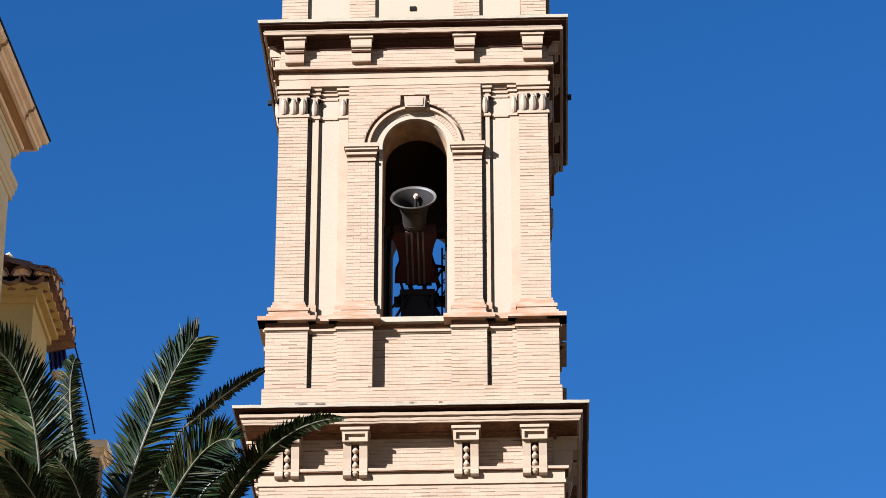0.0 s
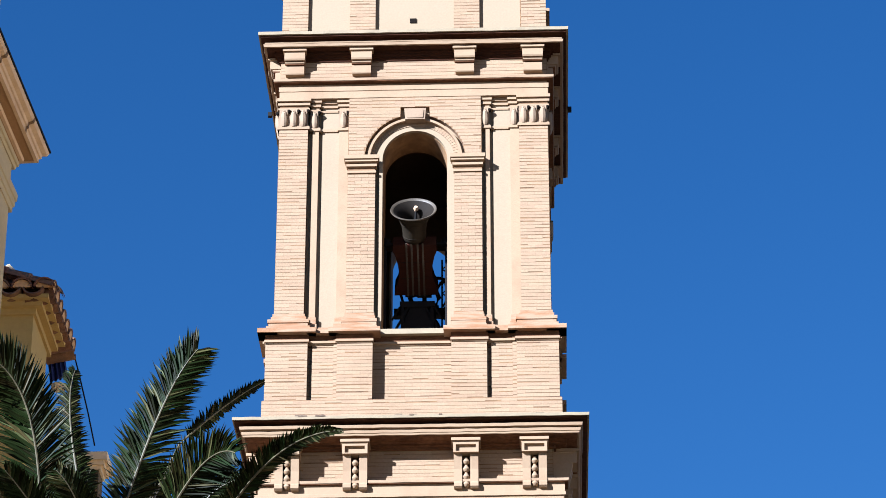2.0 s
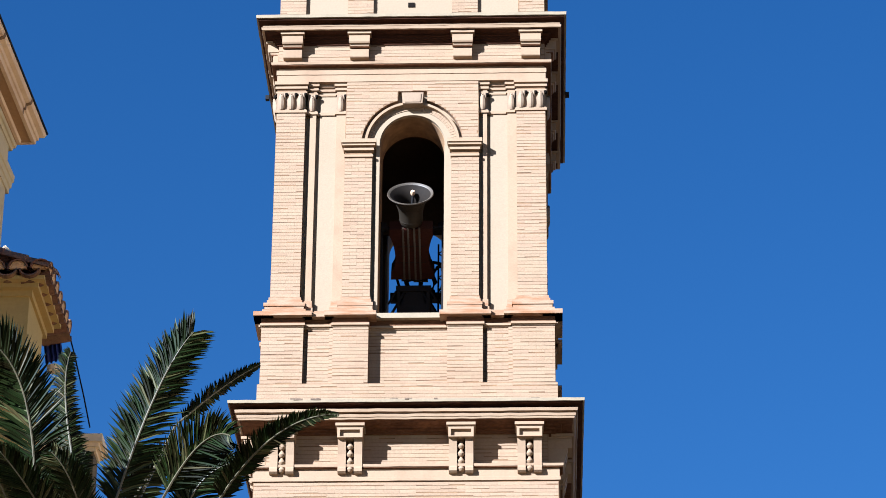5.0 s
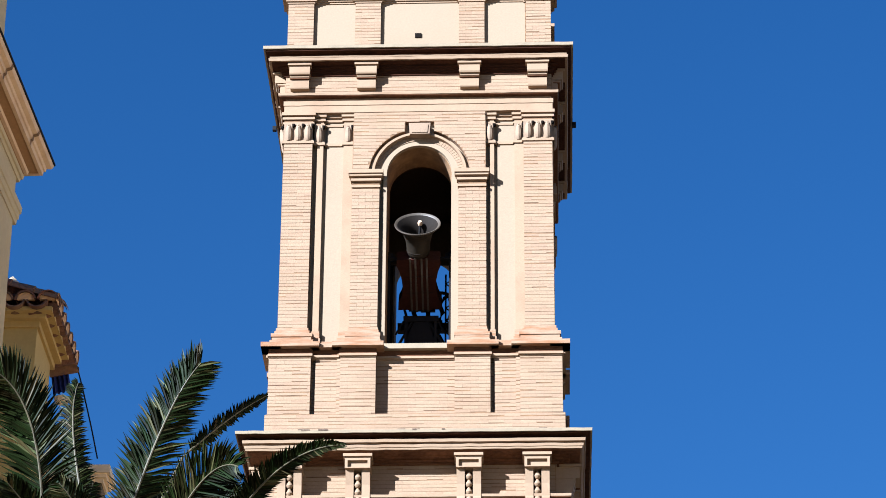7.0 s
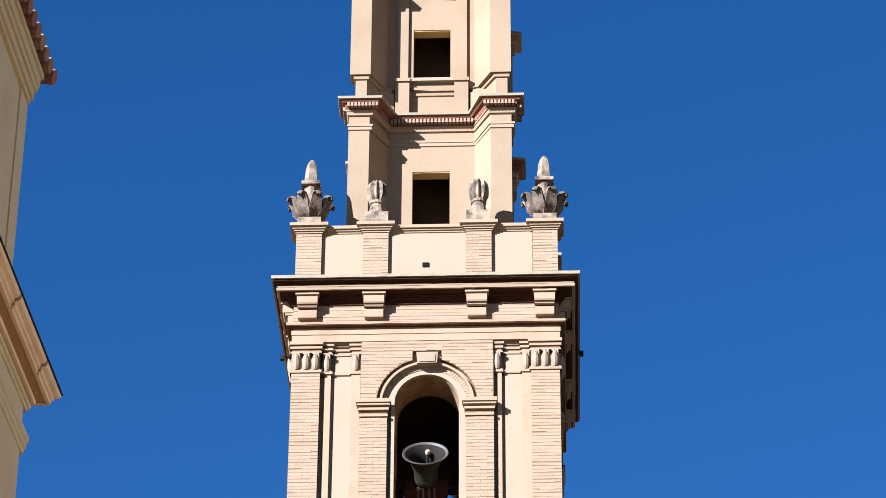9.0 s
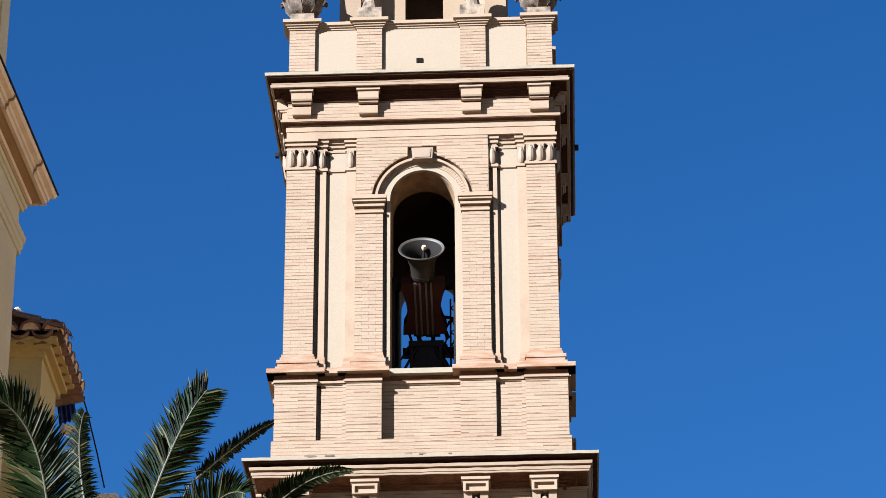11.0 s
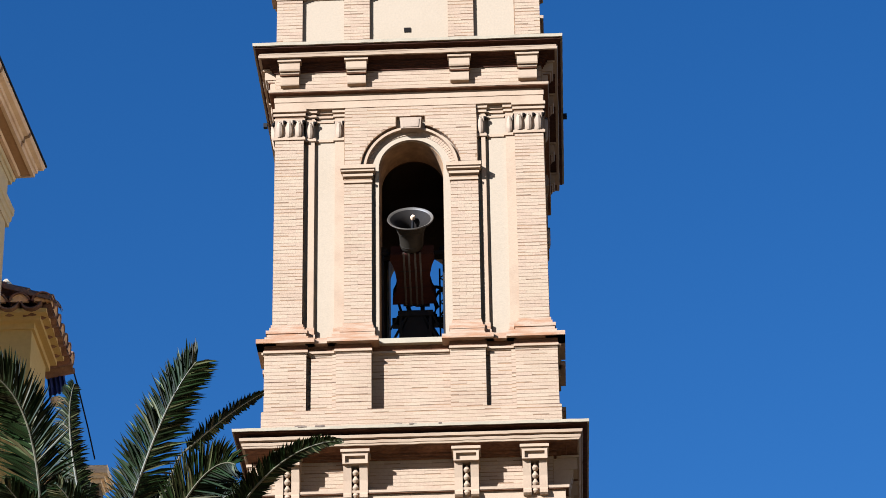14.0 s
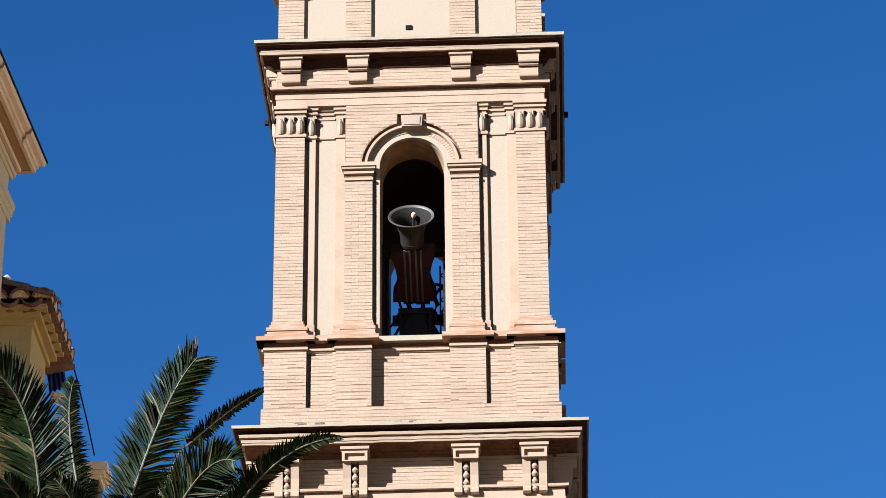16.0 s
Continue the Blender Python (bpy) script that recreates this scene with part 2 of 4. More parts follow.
        n = self.pts(rings)
        for i in range(len(pts) - 1):
            for s in range(segs):
                self.f.append((n + i * segs + s, n + i * segs + (s + 1) % segs, n + (i + 1) * segs + (s + 1) % segs, n + (i + 1) * segs + s))
        self.f += [tuple(n + s for s in reversed(range(segs))), tuple(n + (len(pts) - 1) * segs + s for s in range(segs))]
        return self

    def data(self, name, mat, smooth=False, tidy=True):
        me = bpy.data.meshes.new(name)
        me.from_pydata(self.v, [], self.f)
        if tidy:
            bm = bmesh.new()
            bm.from_mesh(me)
            bmesh.ops.recalc_face_normals(bm, faces=bm.faces)
            bm.to_mesh(me)
            bm.free()
        me.materials.append(mat)
        if smooth:
            me.polygons.foreach_set("use_smooth", [True] * len(me.polygons))
            me.set_sharp_from_angle(angle=radians(40))
        return me


def part(name, shape, mat, parent, label="", smooth=False, tidy=True):
    ob = new(name, shape.data(name, mat, smooth, tidy))
    ob.parent = parent
    return tagged(ob, label)


def bricks(shape, u0, u1, z0, z1, d, skip=None, pitch=0.073, length=0.30, gap=0.0088, proud=0.0028, offset=0):
    """Courses of single bricks standing proud of the mortar, joined in one shape."""
    rows = max(1, round((z1 - z0) / pitch))
    step = (z1 - z0) / rows
    for r in range(rows):
        za, zb = z0 + r * step + gap / 2, z0 + (r + 1) * step - gap / 2
        u = u0 - (length / 2 if (r + offset) % 2 else 0)
        course = proud + random.uniform(-0.0014, 0.0014)
        rise, fall = random.uniform(-0.002, 0.002), random.uniform(-0.002, 0.002)
        wear = random.choice((0.05, 0.15, 0.35, 0.6))
        while u < u1 - 0.02:
            a, b = max(u, u0) + 0.0006, min(u + length, u1) - 0.0006
            if b - a > 0.03 and not (skip and skip((a + b) / 2, (za + zb) / 2)):
                e = course + random.uniform(-0.0008, 0.0016)
                shape.slab(a, b, d - 0.01, d + e, za + rise + (random.uniform(0.008, 0.020) if random.random() < wear else 0.0), zb + fall)
            u += length


# ---- ground ----
ground = Shape()
ground.pts([(-2500, -2500, 0), (2500, -2500, 0), (2500, 2500, 0), (-2500, 2500, 0)])
ground.f.append((0, 1, 2, 3))
tagged(part("ground", ground, PAVING, None), "grey stone paving of the square, reaching the horizon", "ground", kind="structure")

# ---- the bell tower ----
tower = tagged(new("bell_tower"), "tall pale brick church bell tower with stepped cornices and pilasters", "bell tower")
tower.location = (0, MIDY, 0)
tower.matrix_parent_inverse = Matrix()


def tpart(name, shape, mat, label="", parent=None, smooth=False, tidy=True):
    ob = part(name, shape, mat, parent or tower, label, smooth, tidy)
    if parent is None:
        ob.matrix_parent_inverse = Matrix.Translation((0, -MIDY, 0))
    return ob


MID = 0.03          # the openings' axis
# levels
Z_SHAFT, Z_LC, Z_STRING, Z_SILL, Z_CAP, Z_ARCH, Z_UC = 22.90, 24.30, 26.36, 26.40, 30.85, 31.53, 32.85

# shaft under the bells
g = Shape().box(-2.82, 2.82, -0.17, DEP + 0.17, 0, 23.2)
tpart("shaft", g, MORTAR, "plain brick shaft below the bell stage")
g = Shape()
for face in ("front", "east", "west"):
    g.face = face
    bricks(g, -2.81, 2.81, 18.0, 22.88, 0.17)
tagged(tpart("shaft_brickwork", g, BRICK, tidy=False), kind="stuff")

# lower entablature
g = Shape().ring([(0.0, 22.88), (0.20, 22.90), (0.20, 22.96), (0.185, 22.97), (0.185, 23.158), (0.255, 23.16), (0.26, 23.21), (0.17, 23.22), (0.0, 23.22)], worn=0.004, cuts=36)
tpart("architrave", g, STONE, "banded brick architrave")
# dark strip in place of the shade line under the fillet
tpart("architrave_groove", Shape().ring([(0.0, 23.142), (0.242, 23.144), (0.242, 23.155), (0.0, 23.1555)]), COVE, "brown strip painting the shade under the fillet")
g = Shape()
for face in FACES[:2] + ("west",):
    g.face = face
    bricks(g, -2.62, 2.62, 23.23, 23.98, -0.02)
tpart("frieze_wall", Shape().box(-2.63, 2.63, 0.02, DEP - 0.02, 23.19, 24.3), MORTAR, "recessed brick frieze")
tagged(tpart("frieze_brickwork", g, BRICK, tidy=False), kind="stuff")
tpart("cornice_soffit", Shape().ring([(0.0, 23.90), (0.04, 23.901), (0.04, 23.95), (0.12, 23.952), (0.12, 23.985), (0.22, 23.988), (0.24, 24.0), (0.42, 24.004), (0.44, 24.02), (0.44, 24.09), (0.0, 24.09)]), COVE, "stained cornice underside of stepped courses, browned for shade")
tpart("lower_cornice", Shape().ring([(0.30, 24.018), (0.468, 24.020), (0.475, 24.055), (0.488, 24.060), (0.498, 24.112), (0.30, 24.116)], worn=0.008, cuts=36), STONE, "moulded brick cornice")
# groove, cove and course below the slab have their shade painted in
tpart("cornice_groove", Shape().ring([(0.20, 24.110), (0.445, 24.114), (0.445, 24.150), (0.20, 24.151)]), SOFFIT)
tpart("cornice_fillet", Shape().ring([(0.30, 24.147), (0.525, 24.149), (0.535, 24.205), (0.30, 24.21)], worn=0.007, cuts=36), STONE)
tpart("cornice_cove", Shape().ring([(0.12, 24.20), (0.29, 24.206), (0.29, 24.25), (0.40, 24.252), (0.40, 24.2675), (0.12, 24.2676)]), SOFFIT, "cove under the slab, darkened for shade")
tpart("cornice_drip", Shape().ring([(0.1, 24.268), (0.622, 24.269), (0.627, 24.2878), (0.1, 24.288)]), SOFFIT, "course under the slab, darkened for shade")
g = Shape().ring([(0.0, 24.2885), (0.655, 24.289), (0.66, 24.345), (0.0, 24.37)], worn=0.006, cuts=36)
tpart("cornice_slab", g, EDGE, "thin lime-washed capping slab")
# lifted and broken pieces along the slab
rnd = random.Random(21)
for i in range(9):
    u = rnd.uniform(-3.1, 3.1)
    g = Shape().slab(u, u + rnd.uniform(0.05, 0.22), 0.40, 0.655 + rnd.uniform(0.0, 0.012), 24.33, 24.352 + rnd.uniform(0.0, 0.02))
    tpart("slab_chip", g, LICHEN, "chipped mortar on the slab edge")


def console(face, u):
    """A scroll bracket with a panelled head and two legs that hold a carved drop."""
    c = new("console")
    c.parent = tower
    c.matrix_parent_inverse = Matrix.Translation((0, -MIDY, 0))
    g = Shape(face).slab(u - 0.27, u + 0.27, -0.03, 0.46, 23.905, 23.96).slab(u - 0.245, u + 0.245, -0.03, 0.42, 23.87, 23.905)
    part("console_cap", g, STONE, c)
    g = Shape(face).slab(u - 0.235, u + 0.235, -0.03, 0.36, 23.68, 23.87)
    for a, b, z0, z1 in ((-0.235, -0.185, 23.68, 23.87), (0.185, 0.235, 23.68, 23.87), (-0.185, 0.185, 23.835, 23.87), (-0.185, 0.185, 23.68, 23.70)):
        g.slab(u + a, u + b, 0.36, 0.425, z0, z1)
    part("console_head", g, STONE, c, "console head with a sunk panel")
    leg = [(-0.03, 23.03), (0.25, 23.03), (0.29, 23.06), (0.29, 23.12), (0.27, 23.16), (0.28, 23.4), (0.33, 23.6), (0.345, 23.655), (0.345, 23.68), (-0.03, 23.68)]
    for s in (-1, 1):
        a, b = sorted((u + s * 0.075, u + s * 0.225))
        part("console_leg", Shape(face).profile(leg, a, b), STONE, c)
    g = Shape()
    for i in range(4):
        x, y, z = place(face, u, 0.215 + 0.015 * i, 23.13 + i * 0.145)
        g.lathe([(0.02, -0.072), (0.045, -0.06), (0.066, -0.02), (0.05, 0.02), (0.03, 0.05), (0.02, 0.074)], (x, y, z), 10)
    # backing browned for the shade between the legs
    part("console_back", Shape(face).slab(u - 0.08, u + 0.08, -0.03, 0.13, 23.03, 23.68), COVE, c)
    part("carved_drop", g, STONE, c, "row of carved husks", True)
    return c


for face in FACES[:2] + ("west",):
    for u in (-2.30, -1.035, 1.02, 2.285):
        console(face, u)

# plinth and pedestals of the bell stage
tpart("plinth", Shape().ring([(-0.6, 24.25), (0.17, 24.25), (0.17, 24.88), (0.15, 24.90), (-0.6, 24.90)]), MORTAR, "low brick plinth")
tpart("pedestal_wall", Shape().ring([(-1.0, 24.89), (-0.095, 24.89), (-0.095, 26.3), (-1.0, 26.3)]), MORTAR)
g = Shape()
gb = Shape()
for face in FACES:
    wide = 1.0 if face in ("front", "back") else 1.004
    gb.face = face
    for s in (-1, 1):
        for a, b, d in ((1.98, 2.779, 0.13), (1.90, 1.98, 0.07), (1.49, 1.90, 0.045), (1.42, 1.49, 0.07), (0.745, 1.42, 0.13)):
            if (a, s) in ((1.90, -1), (1.42, 1)):
                d = -0.05
            if s < 0:
                a, b = -b, -a
            a, b = a * (wide if abs(a) > 2.5 else 1), b * (wide if abs(b) > 2.5 else 1)
            tpart("pedestal" if d > 0.1 else "pedestal_return", Shape(face).slab(a, b, -0.1, d, 24.90, 26.2), MORTAR)
            if face != "back":
                bricks(gb, a, b, 24.91, 26.10, d, offset=1 if d < 0.1 else 0)
    if face != "back":
        bricks(gb, -0.745, 0.745, 24.91, 26.12, -0.095)
        bricks(gb, -2.82 * wide, 2.82 * wide, 24.38, 24.88, 0.17)
tagged(tpart("pedestal_brickwork", gb, BRICK, tidy=False), kind="stuff")

# string course, broken forward over each pedestal
low = [(0.0, 26.08), (0.02, 26.105), (0.055, 26.15)]
for face in FACES:
    wide = 1.0 if face in ("front", "back") else 1.004
    for s in (-1, 1):
        for name, a, b, d in (("string_course", 1.40, 2.0, 0.05), ("pedestal_cap", 1.97, 2.78, 0.13), ("pedestal_cap", 0.75, 1.43, 0.13)):
            if s < 0:
                a, b = -b, -a
            over = 0.0 if name == "string_course" else 1.0
            g = Shape(face)
            for (e, z0), (e2, z1) in zip(low, low[1:]):
                x0 = a - e * over
                x1 = b + e * over
                if name == "pedestal_cap" and abs(a) + abs(b) > 4:
                    x0, x1 = (x0 * wide if s < 0 else x0), (x1 * wide if s > 0 else x1)
                g.slab(x0, x1, -0.1, d + max(e, e2), z0, z1)
            tpart(name, g, STONE)
            x0, x1 = a - 0.01 * over, b + 0.01 * over
            if name == "pedestal_cap" and abs(a) + abs(b) > 4:
                x0, x1 = (x0 * wide if s < 0 else x0), (x1 * wide if s > 0 else x1)
            # cove colour carries the shade under the string slab
            tpart("string_cove", Shape(face).slab(x0, x1, -0.1, d + 0.01, 26.15, 26.272, 0.0), COVE, "cove browned for shade")
            x0, x1 = a - 0.15 * over, b + 0.15 * over
            if name == "pedestal_cap" and abs(a) + abs(b) > 4:
                x0, x1 = (x0 * wide if s < 0 else x0), (x1 * wide if s > 0 else x1)
            g = Shape(face).slab(x0, x1, -0.1, d + 0.15, 26.272, 26.36)
            tpart("string_slab", g, STAINED, "weathered brick slab edge")
    g = Shape(face)
    for (e, z0), (e2, z1) in zip(low, low[1:]):
        g.slab(-0.75, 0.75, -0.12, -0.09 + max(e, e2), z0 + 0.03, z1 + 0.03)
    tpart("window_apron", g, STONE)
    tpart("apron_cove", Shape(face).slab(-0.75, 0.75, -0.12, -0.05, 26.18, 26.298, 0.03), COVE)
    tpart("window_sill", Shape(face).slab(-0.79, 0.83, -1.0, 0.06, 26.30, 26.405), EDGE, "pale worn stone sill")

# bell stage walls: three layers, each stepping back round the arch
for face in FACES:
    blind = face in ("east", "west")
    g = Shape(face)
    w = 2.5 if not blind else 1.66 / SIDE
    g.arch(-w, w, 26.3, 32.2, MID, 0.633, 26.40, 30.20, 0.633, -1.0, -0.19)
    tpart("bay_wall", g, PLASTER, "cream plastered wall with an arched opening")
    for a, b in ((-1.80, -1.27), (1.565, 2.1)):
        tpart("recess_panel", Shape(face).slab(a, b, -0.25, -0.135, 26.4, 31.6), PLASTER)
    tpart("inner_arch", Shape(face).arch(-1.28, 1.34, 30.1, 31.53, MID, 0.640, 30.1, 30.19, 0.640, -0.195, -0.125), PLASTER, "plastered inner ring of the arch")
    g = Shape(face)
    turns = [math.pi * i / 32 for i in range(33)]
    n = g.pts(place(face, MID - r * math.cos(a), d, 30.14 + r * math.sin(a)) for a in turns for r, d in ((0.885, -0.19), (0.885, -0.02), (0.935, -0.02), (0.935, -0.19)))
    g.f += [(n + 4 * i + j, n + 4 * i + 4 + j, n + 4 * i + 4 + (j + 1) % 4, n + 4 * i + (j + 1) % 4) for i in range(32) for j in range(4)]
    g.f += [(n, n + 1, n + 2, n + 3), (n + 131, n + 130, n + 129, n + 128)]
    tpart("archivolt_fillet", g, STONE, "raised brick fillet round the arch")
    # lining's brown also paints the shade on the intrados and jambs
    tpart("arch_lining", Shape(face).arch(-0.7, 0.76, 26.41, 31.0, MID, 0.625, 26.41, 30.20, 0.625, -0.99, -0.22), VAULT, "stained plaster lining of the arch, browned for shade")
    for a, b in ((MID - 0.70, MID - 0.632), (MID + 0.632, MID + 0.78)):
        tpart("jamb", Shape(face).slab(a, b, -0.25, -0.075, 26.405, 30.12), PLASTER, "pale jamb of the opening")
    g = Shape(face)
    for a, b in ((-1.28, MID - 0.775), (MID + 0.775, 1.34)):
        g.slab(a, b, -0.08, 0.0, 26.40, 30.0)
    g.arch(-1.28, 1.34, 30.0, 31.60, MID, 0.99, 30.0, 30.14, 0.99, -0.188, 0.0, notch=(0.285, 31.30))
    tpart("bay_front", g, MORTAR, "brick piers and arch front")
    key = [(MID - 0.19, 30.985), (MID + 0.20, 30.985), (MID + 0.22, 31.23), (MID - 0.21, 31.23)]
    tpart("keystone", Shape(face).prism(key, -0.2, 0.075), CARVED, "projecting keystone")
    inner = [(MID - 0.15, 31.01), (MID + 0.16, 31.01), (MID + 0.175, 31.19), (MID - 0.165, 31.19)]
    tpart("keystone_panel", Shape(face).prism(inner, 0.07, 0.09), CARVED)
    for s in (-1, 1):
        for e, z0, z1 in ((0.03, 29.82, 29.87), (-0.065, 29.87, 29.945), (0.06, 29.95, 30.0), (-0.05, 30.0, 30.04), (0.10, 30.04, 30.09), (0.13, 30.09, 30.17)):
            a, b = (MID - 1.30 - e * 0.6, MID - 0.775 + e * 0.6) if s < 0 else (MID + 0.775 - e * 0.6, MID + 1.30 + e * 0.6)
            # recessed rows take the brown that paints their shade
            tpart("impost_fillet", Shape(face).slab(a, b, -0.1, e * 0.4 if blind and e > 0 else e, z0, z1), STONE if e > 0 else COVE)
    for s in (-1, 1):
        for a, b in ((1.90, 2.08), (1.415, 1.50)) if s > 0 else ((-1.99, -1.87), (-1.47, -1.28)):
            tpart("pilaster_return", Shape(face).slab(a, b, -0.15, -0.08, 26.6, 31.53), STONE)
    if blind:
        # unseen block, added to keep the sun out of the chamber
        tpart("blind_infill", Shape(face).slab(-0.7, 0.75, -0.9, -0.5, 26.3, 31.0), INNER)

# corner pilasters, square on plan
for sx in (-1, 1):
    for sy in (-1, 1):
        x0, x1 = sorted((sx * 2.08, sx * HX))
        y0, y1 = (0, 0.52) if sy < 0 else (DEP - 0.52, DEP)
        tpart("corner_pilaster", Shape().box(x0, x1, y0, y1, 26.4, 31.6), MORTAR, "pale brick corner pilaster")
        for k, (e, z0, z1) in enumerate(((0.13, 26.36, 26.47), (0.09, 26.47, 26.55), (0.11, 26.55, 26.62), (0.05, 26.62, 26.70), (0.025, 26.70, 26.77))):
            tpart("pilaster_base", Shape().box(x0 - e, x1 + e, y0 - e, y1 + e, z0, z1), STAINED)
for face in FACES:
    for s in (-1, 1):
        a, b = (MID - 1.31, MID - 0.775) if s < 0 else (MID + 0.775, MID + 1.31)
        g = Shape(face)
        for e, z0, z1 in ((0.11, 26.36, 26.47), (0.09, 26.47, 26.55), (0.10, 26.55, 26.62), (0.05, 26.62, 26.70), (0.025, 26.70, 26.77)):
            g.slab(a - e * 0.7, b + e * 0.7, -0.1, e, z0, z1)
        tpart("pier_base", g, STAINED)
        for a, b in ((1.90, 2.08), (1.33, 1.50)):
            a, b = (a, b) if s > 0 else (-b + 0.03, -a + 0.03)
            tpart("return_base", Shape(face).slab(a - 0.04, b + 0.04, -0.15, 0.0, 26.36, 26.56).slab(a - 0.02, b + 0.02, -0.15, -0.03, 26.56, 26.72), STAINED)
        a, b = (1.5, 1.92) if s > 0 else (-1.9, -1.47)
        tpart("panel_base", Shape(face).slab(a, b, -0.2, -0.03, 26.36, 26.50), STAINED)


def capital(face, a, b, d, leaves):
    """Capital: astragal, two rows of leaves, small scrolls and a moulded abacus."""
    c = new("capital")
    c.parent = tower
    c.matrix_parent_inverse = Matrix.Translation((0, -MIDY, 0))
    part("astragal", Shape(face).slab(a - 0.03, b + 0.03, -0.2, d + 0.03, 30.83, 30.885).slab(a - 0.015, b + 0.015, -0.2, d + 0.018, 30.885, 30.905), STONE, c)
    part("capital_bell", Shape(face).slab(a, b, -0.2, d + 0.025, 30.905, 31.30, 0.02), CARVED, c)
    step = (b - a) / leaves
    for i in range(leaves):
        u = a + (i + 0.5) * step
        # a full leaf that swells from the foot, narrows and curls out at its tip
        k = step / 0.19
        pts = [place(face, u, d + e, z) for e, z in ((0.005, 30.90), (0.015, 30.95), (0.022, 31.03), (0.03, 31.11), (0.05, 31.18), (0.075, 31.215), (0.09, 31.20))]
        part("carved_leaf", Shape().tube(pts, [0.045 * k, 0.066 * k, 0.072 * k, 0.066 * k, 0.05 * k, 0.035 * k, 0.012], 8), CARVED, c, smooth=True)
        pts = [place(face, u + 0.33 * step, d + e, z) for e, z in ((0.02, 31.10), (0.05, 31.18), (0.06, 31.25))]
        part("leaf_stem", Shape().tube(pts, [0.012, 0.018, 0.022], 6), CARVED, c, smooth=True)
        # dark bead stands in for the shade inside a drilled eye
        x, y, z = place(face, u + step * 0.48, d + 0.035, 31.225)
        part("drilled_eye", Shape().lathe([(0.01, -0.045), (0.034, -0.03), (0.044, 0), (0.034, 0.03), (0.01, 0.04)], (x, y, z), 10), DARK, c)
    g = Shape(face)
    for e, z0, z1 in ((0.025, 31.27, 31.31), (-0.02, 31.31, 31.37), (0.035, 31.37, 31.42), (-0.015, 31.42, 31.46), (0.05, 31.46, 31.53)):
        g.slab(a - e, b + e, -0.2, d + e, z0, z1)
    part("abacus", g, STONE, c)


for face in FACES[:2] + ("west",):
    for s in (-1, 1):
        for a, b, d, n in ((2.08, 2.65, 0.0, 3), (1.90, 2.07, -0.08, 1), (1.33, 1.50, -0.08, 1)):
            if s < 0:
                a, b = -b + (0.03 if n == 1 else 0), -a + (0.03 if n == 1 else 0)
            capital(face, a, b, d, n)

# astragal and abacus carried across the recessed panels
for face in FACES[:2] + ("west",):
    for a, b in ((-1.90, -1.45), (1.48, 1.92)):
        tpart("panel_astragal", Shape(face).slab(a, b, -0.2, -0.105, 30.83, 30.885), STONE)
        for e, z0, z1 in ((0.02, 31.27, 31.31), (0.035, 31.37, 31.42), (0.05, 31.46, 31.53)):
            tpart("panel_abacus", Shape(face).slab(a, b, -0.2, -0.135 + e, z0, z1), STONE)

# brickwork of the bell stage
g = Shape()
for face in ("front", "east", "west"):
    g.face = face
    for s in (-1, 1):
        a, b = (2.08, 2.645) if s > 0 else (-2.645, -2.08)
        bricks(g, a, b, 26.78, 30.82, 0.0, length=0.283)
    for r in range(18):
        za, zb = 30.18 + r * 0.0744, 30.18 + (r + 1) * 0.0744
        low_ = max(0.0, 0.6 * za + 0.4 * zb - 30.14)
        reach = math.sqrt(max(0.0, 0.995 ** 2 - low_ ** 2))
        if za < 31.27:
            reach = max(reach, 0.295)
        for a, b in ((-1.27, MID - reach), (MID + reach, 1.33)):
            bricks(g, a, b, za, zb, 0.0, offset=r)
tagged(tpart("bell_stage_brickwork", g, BRICK, tidy=False), kind="stuff")
for face in ("front", "east"):
    for i in range(44):
        a0, a1 = math.pi * (i + 0.06) / 44, math.pi * (i + 0.94) / 44
        ring = [(MID - r * math.cos(a), 30.14 + r * math.sin(a)) for r, a in ((0.785, a0), (0.885, a0), (0.885, a1), (0.785, a1))]
        tpart("voussoir", Shape(face).prism(ring, -0.19, -0.112), BRICK)
full = Shape().slab(0.0015, 0.2685, -0.01, 0.0035, 0.0, 0.064).data("brick", BRICK)
half = Shape().slab(0.0015, 0.1335, -0.01, 0.0035, 0.0, 0.059).data("brick", BRICK)

# upper entablature
g = Shape().ring([(-0.5, 31.53), (0.01, 31.53), (0.01, 31.68), (0.025, 31.69), (0.025, 31.79), (-0.01, 31.80), (-0.01, 31.868), (0.125, 31.87), (0.13, 31.92), (0.02, 31.93), (-0.5, 31.93)], worn=0.004, cuts=36)
tpart("upper_architrave", g, STONE, "banded brick architrave")
# shade line of the upper fillet, put in as a brown strip
tpart("architrave_groove", Shape().ring([(-0.2, 31.852), (0.112, 31.854), (0.112, 31.866), (-0.2, 31.8665)]), COVE, "brown strip painting the shade under the fillet")
tpart("upper_frieze", Shape().ring([(-0.9, 31.93), (0.0, 31.93), (0.0, 32.5), (-0.9, 32.5)]), MORTAR)
g = Shape()
for face in ("front", "east", "west"):
    g.face = face
    w = 2.645 if face == "front" else 3.0
    bricks(g, -w if face == "front" else -2.645, w if face == "front" else 2.645, 31.94, 32.48, 0.0)
tagged(tpart("upper_frieze_brickwork", g, BRICK, tidy=False), kind="stuff")
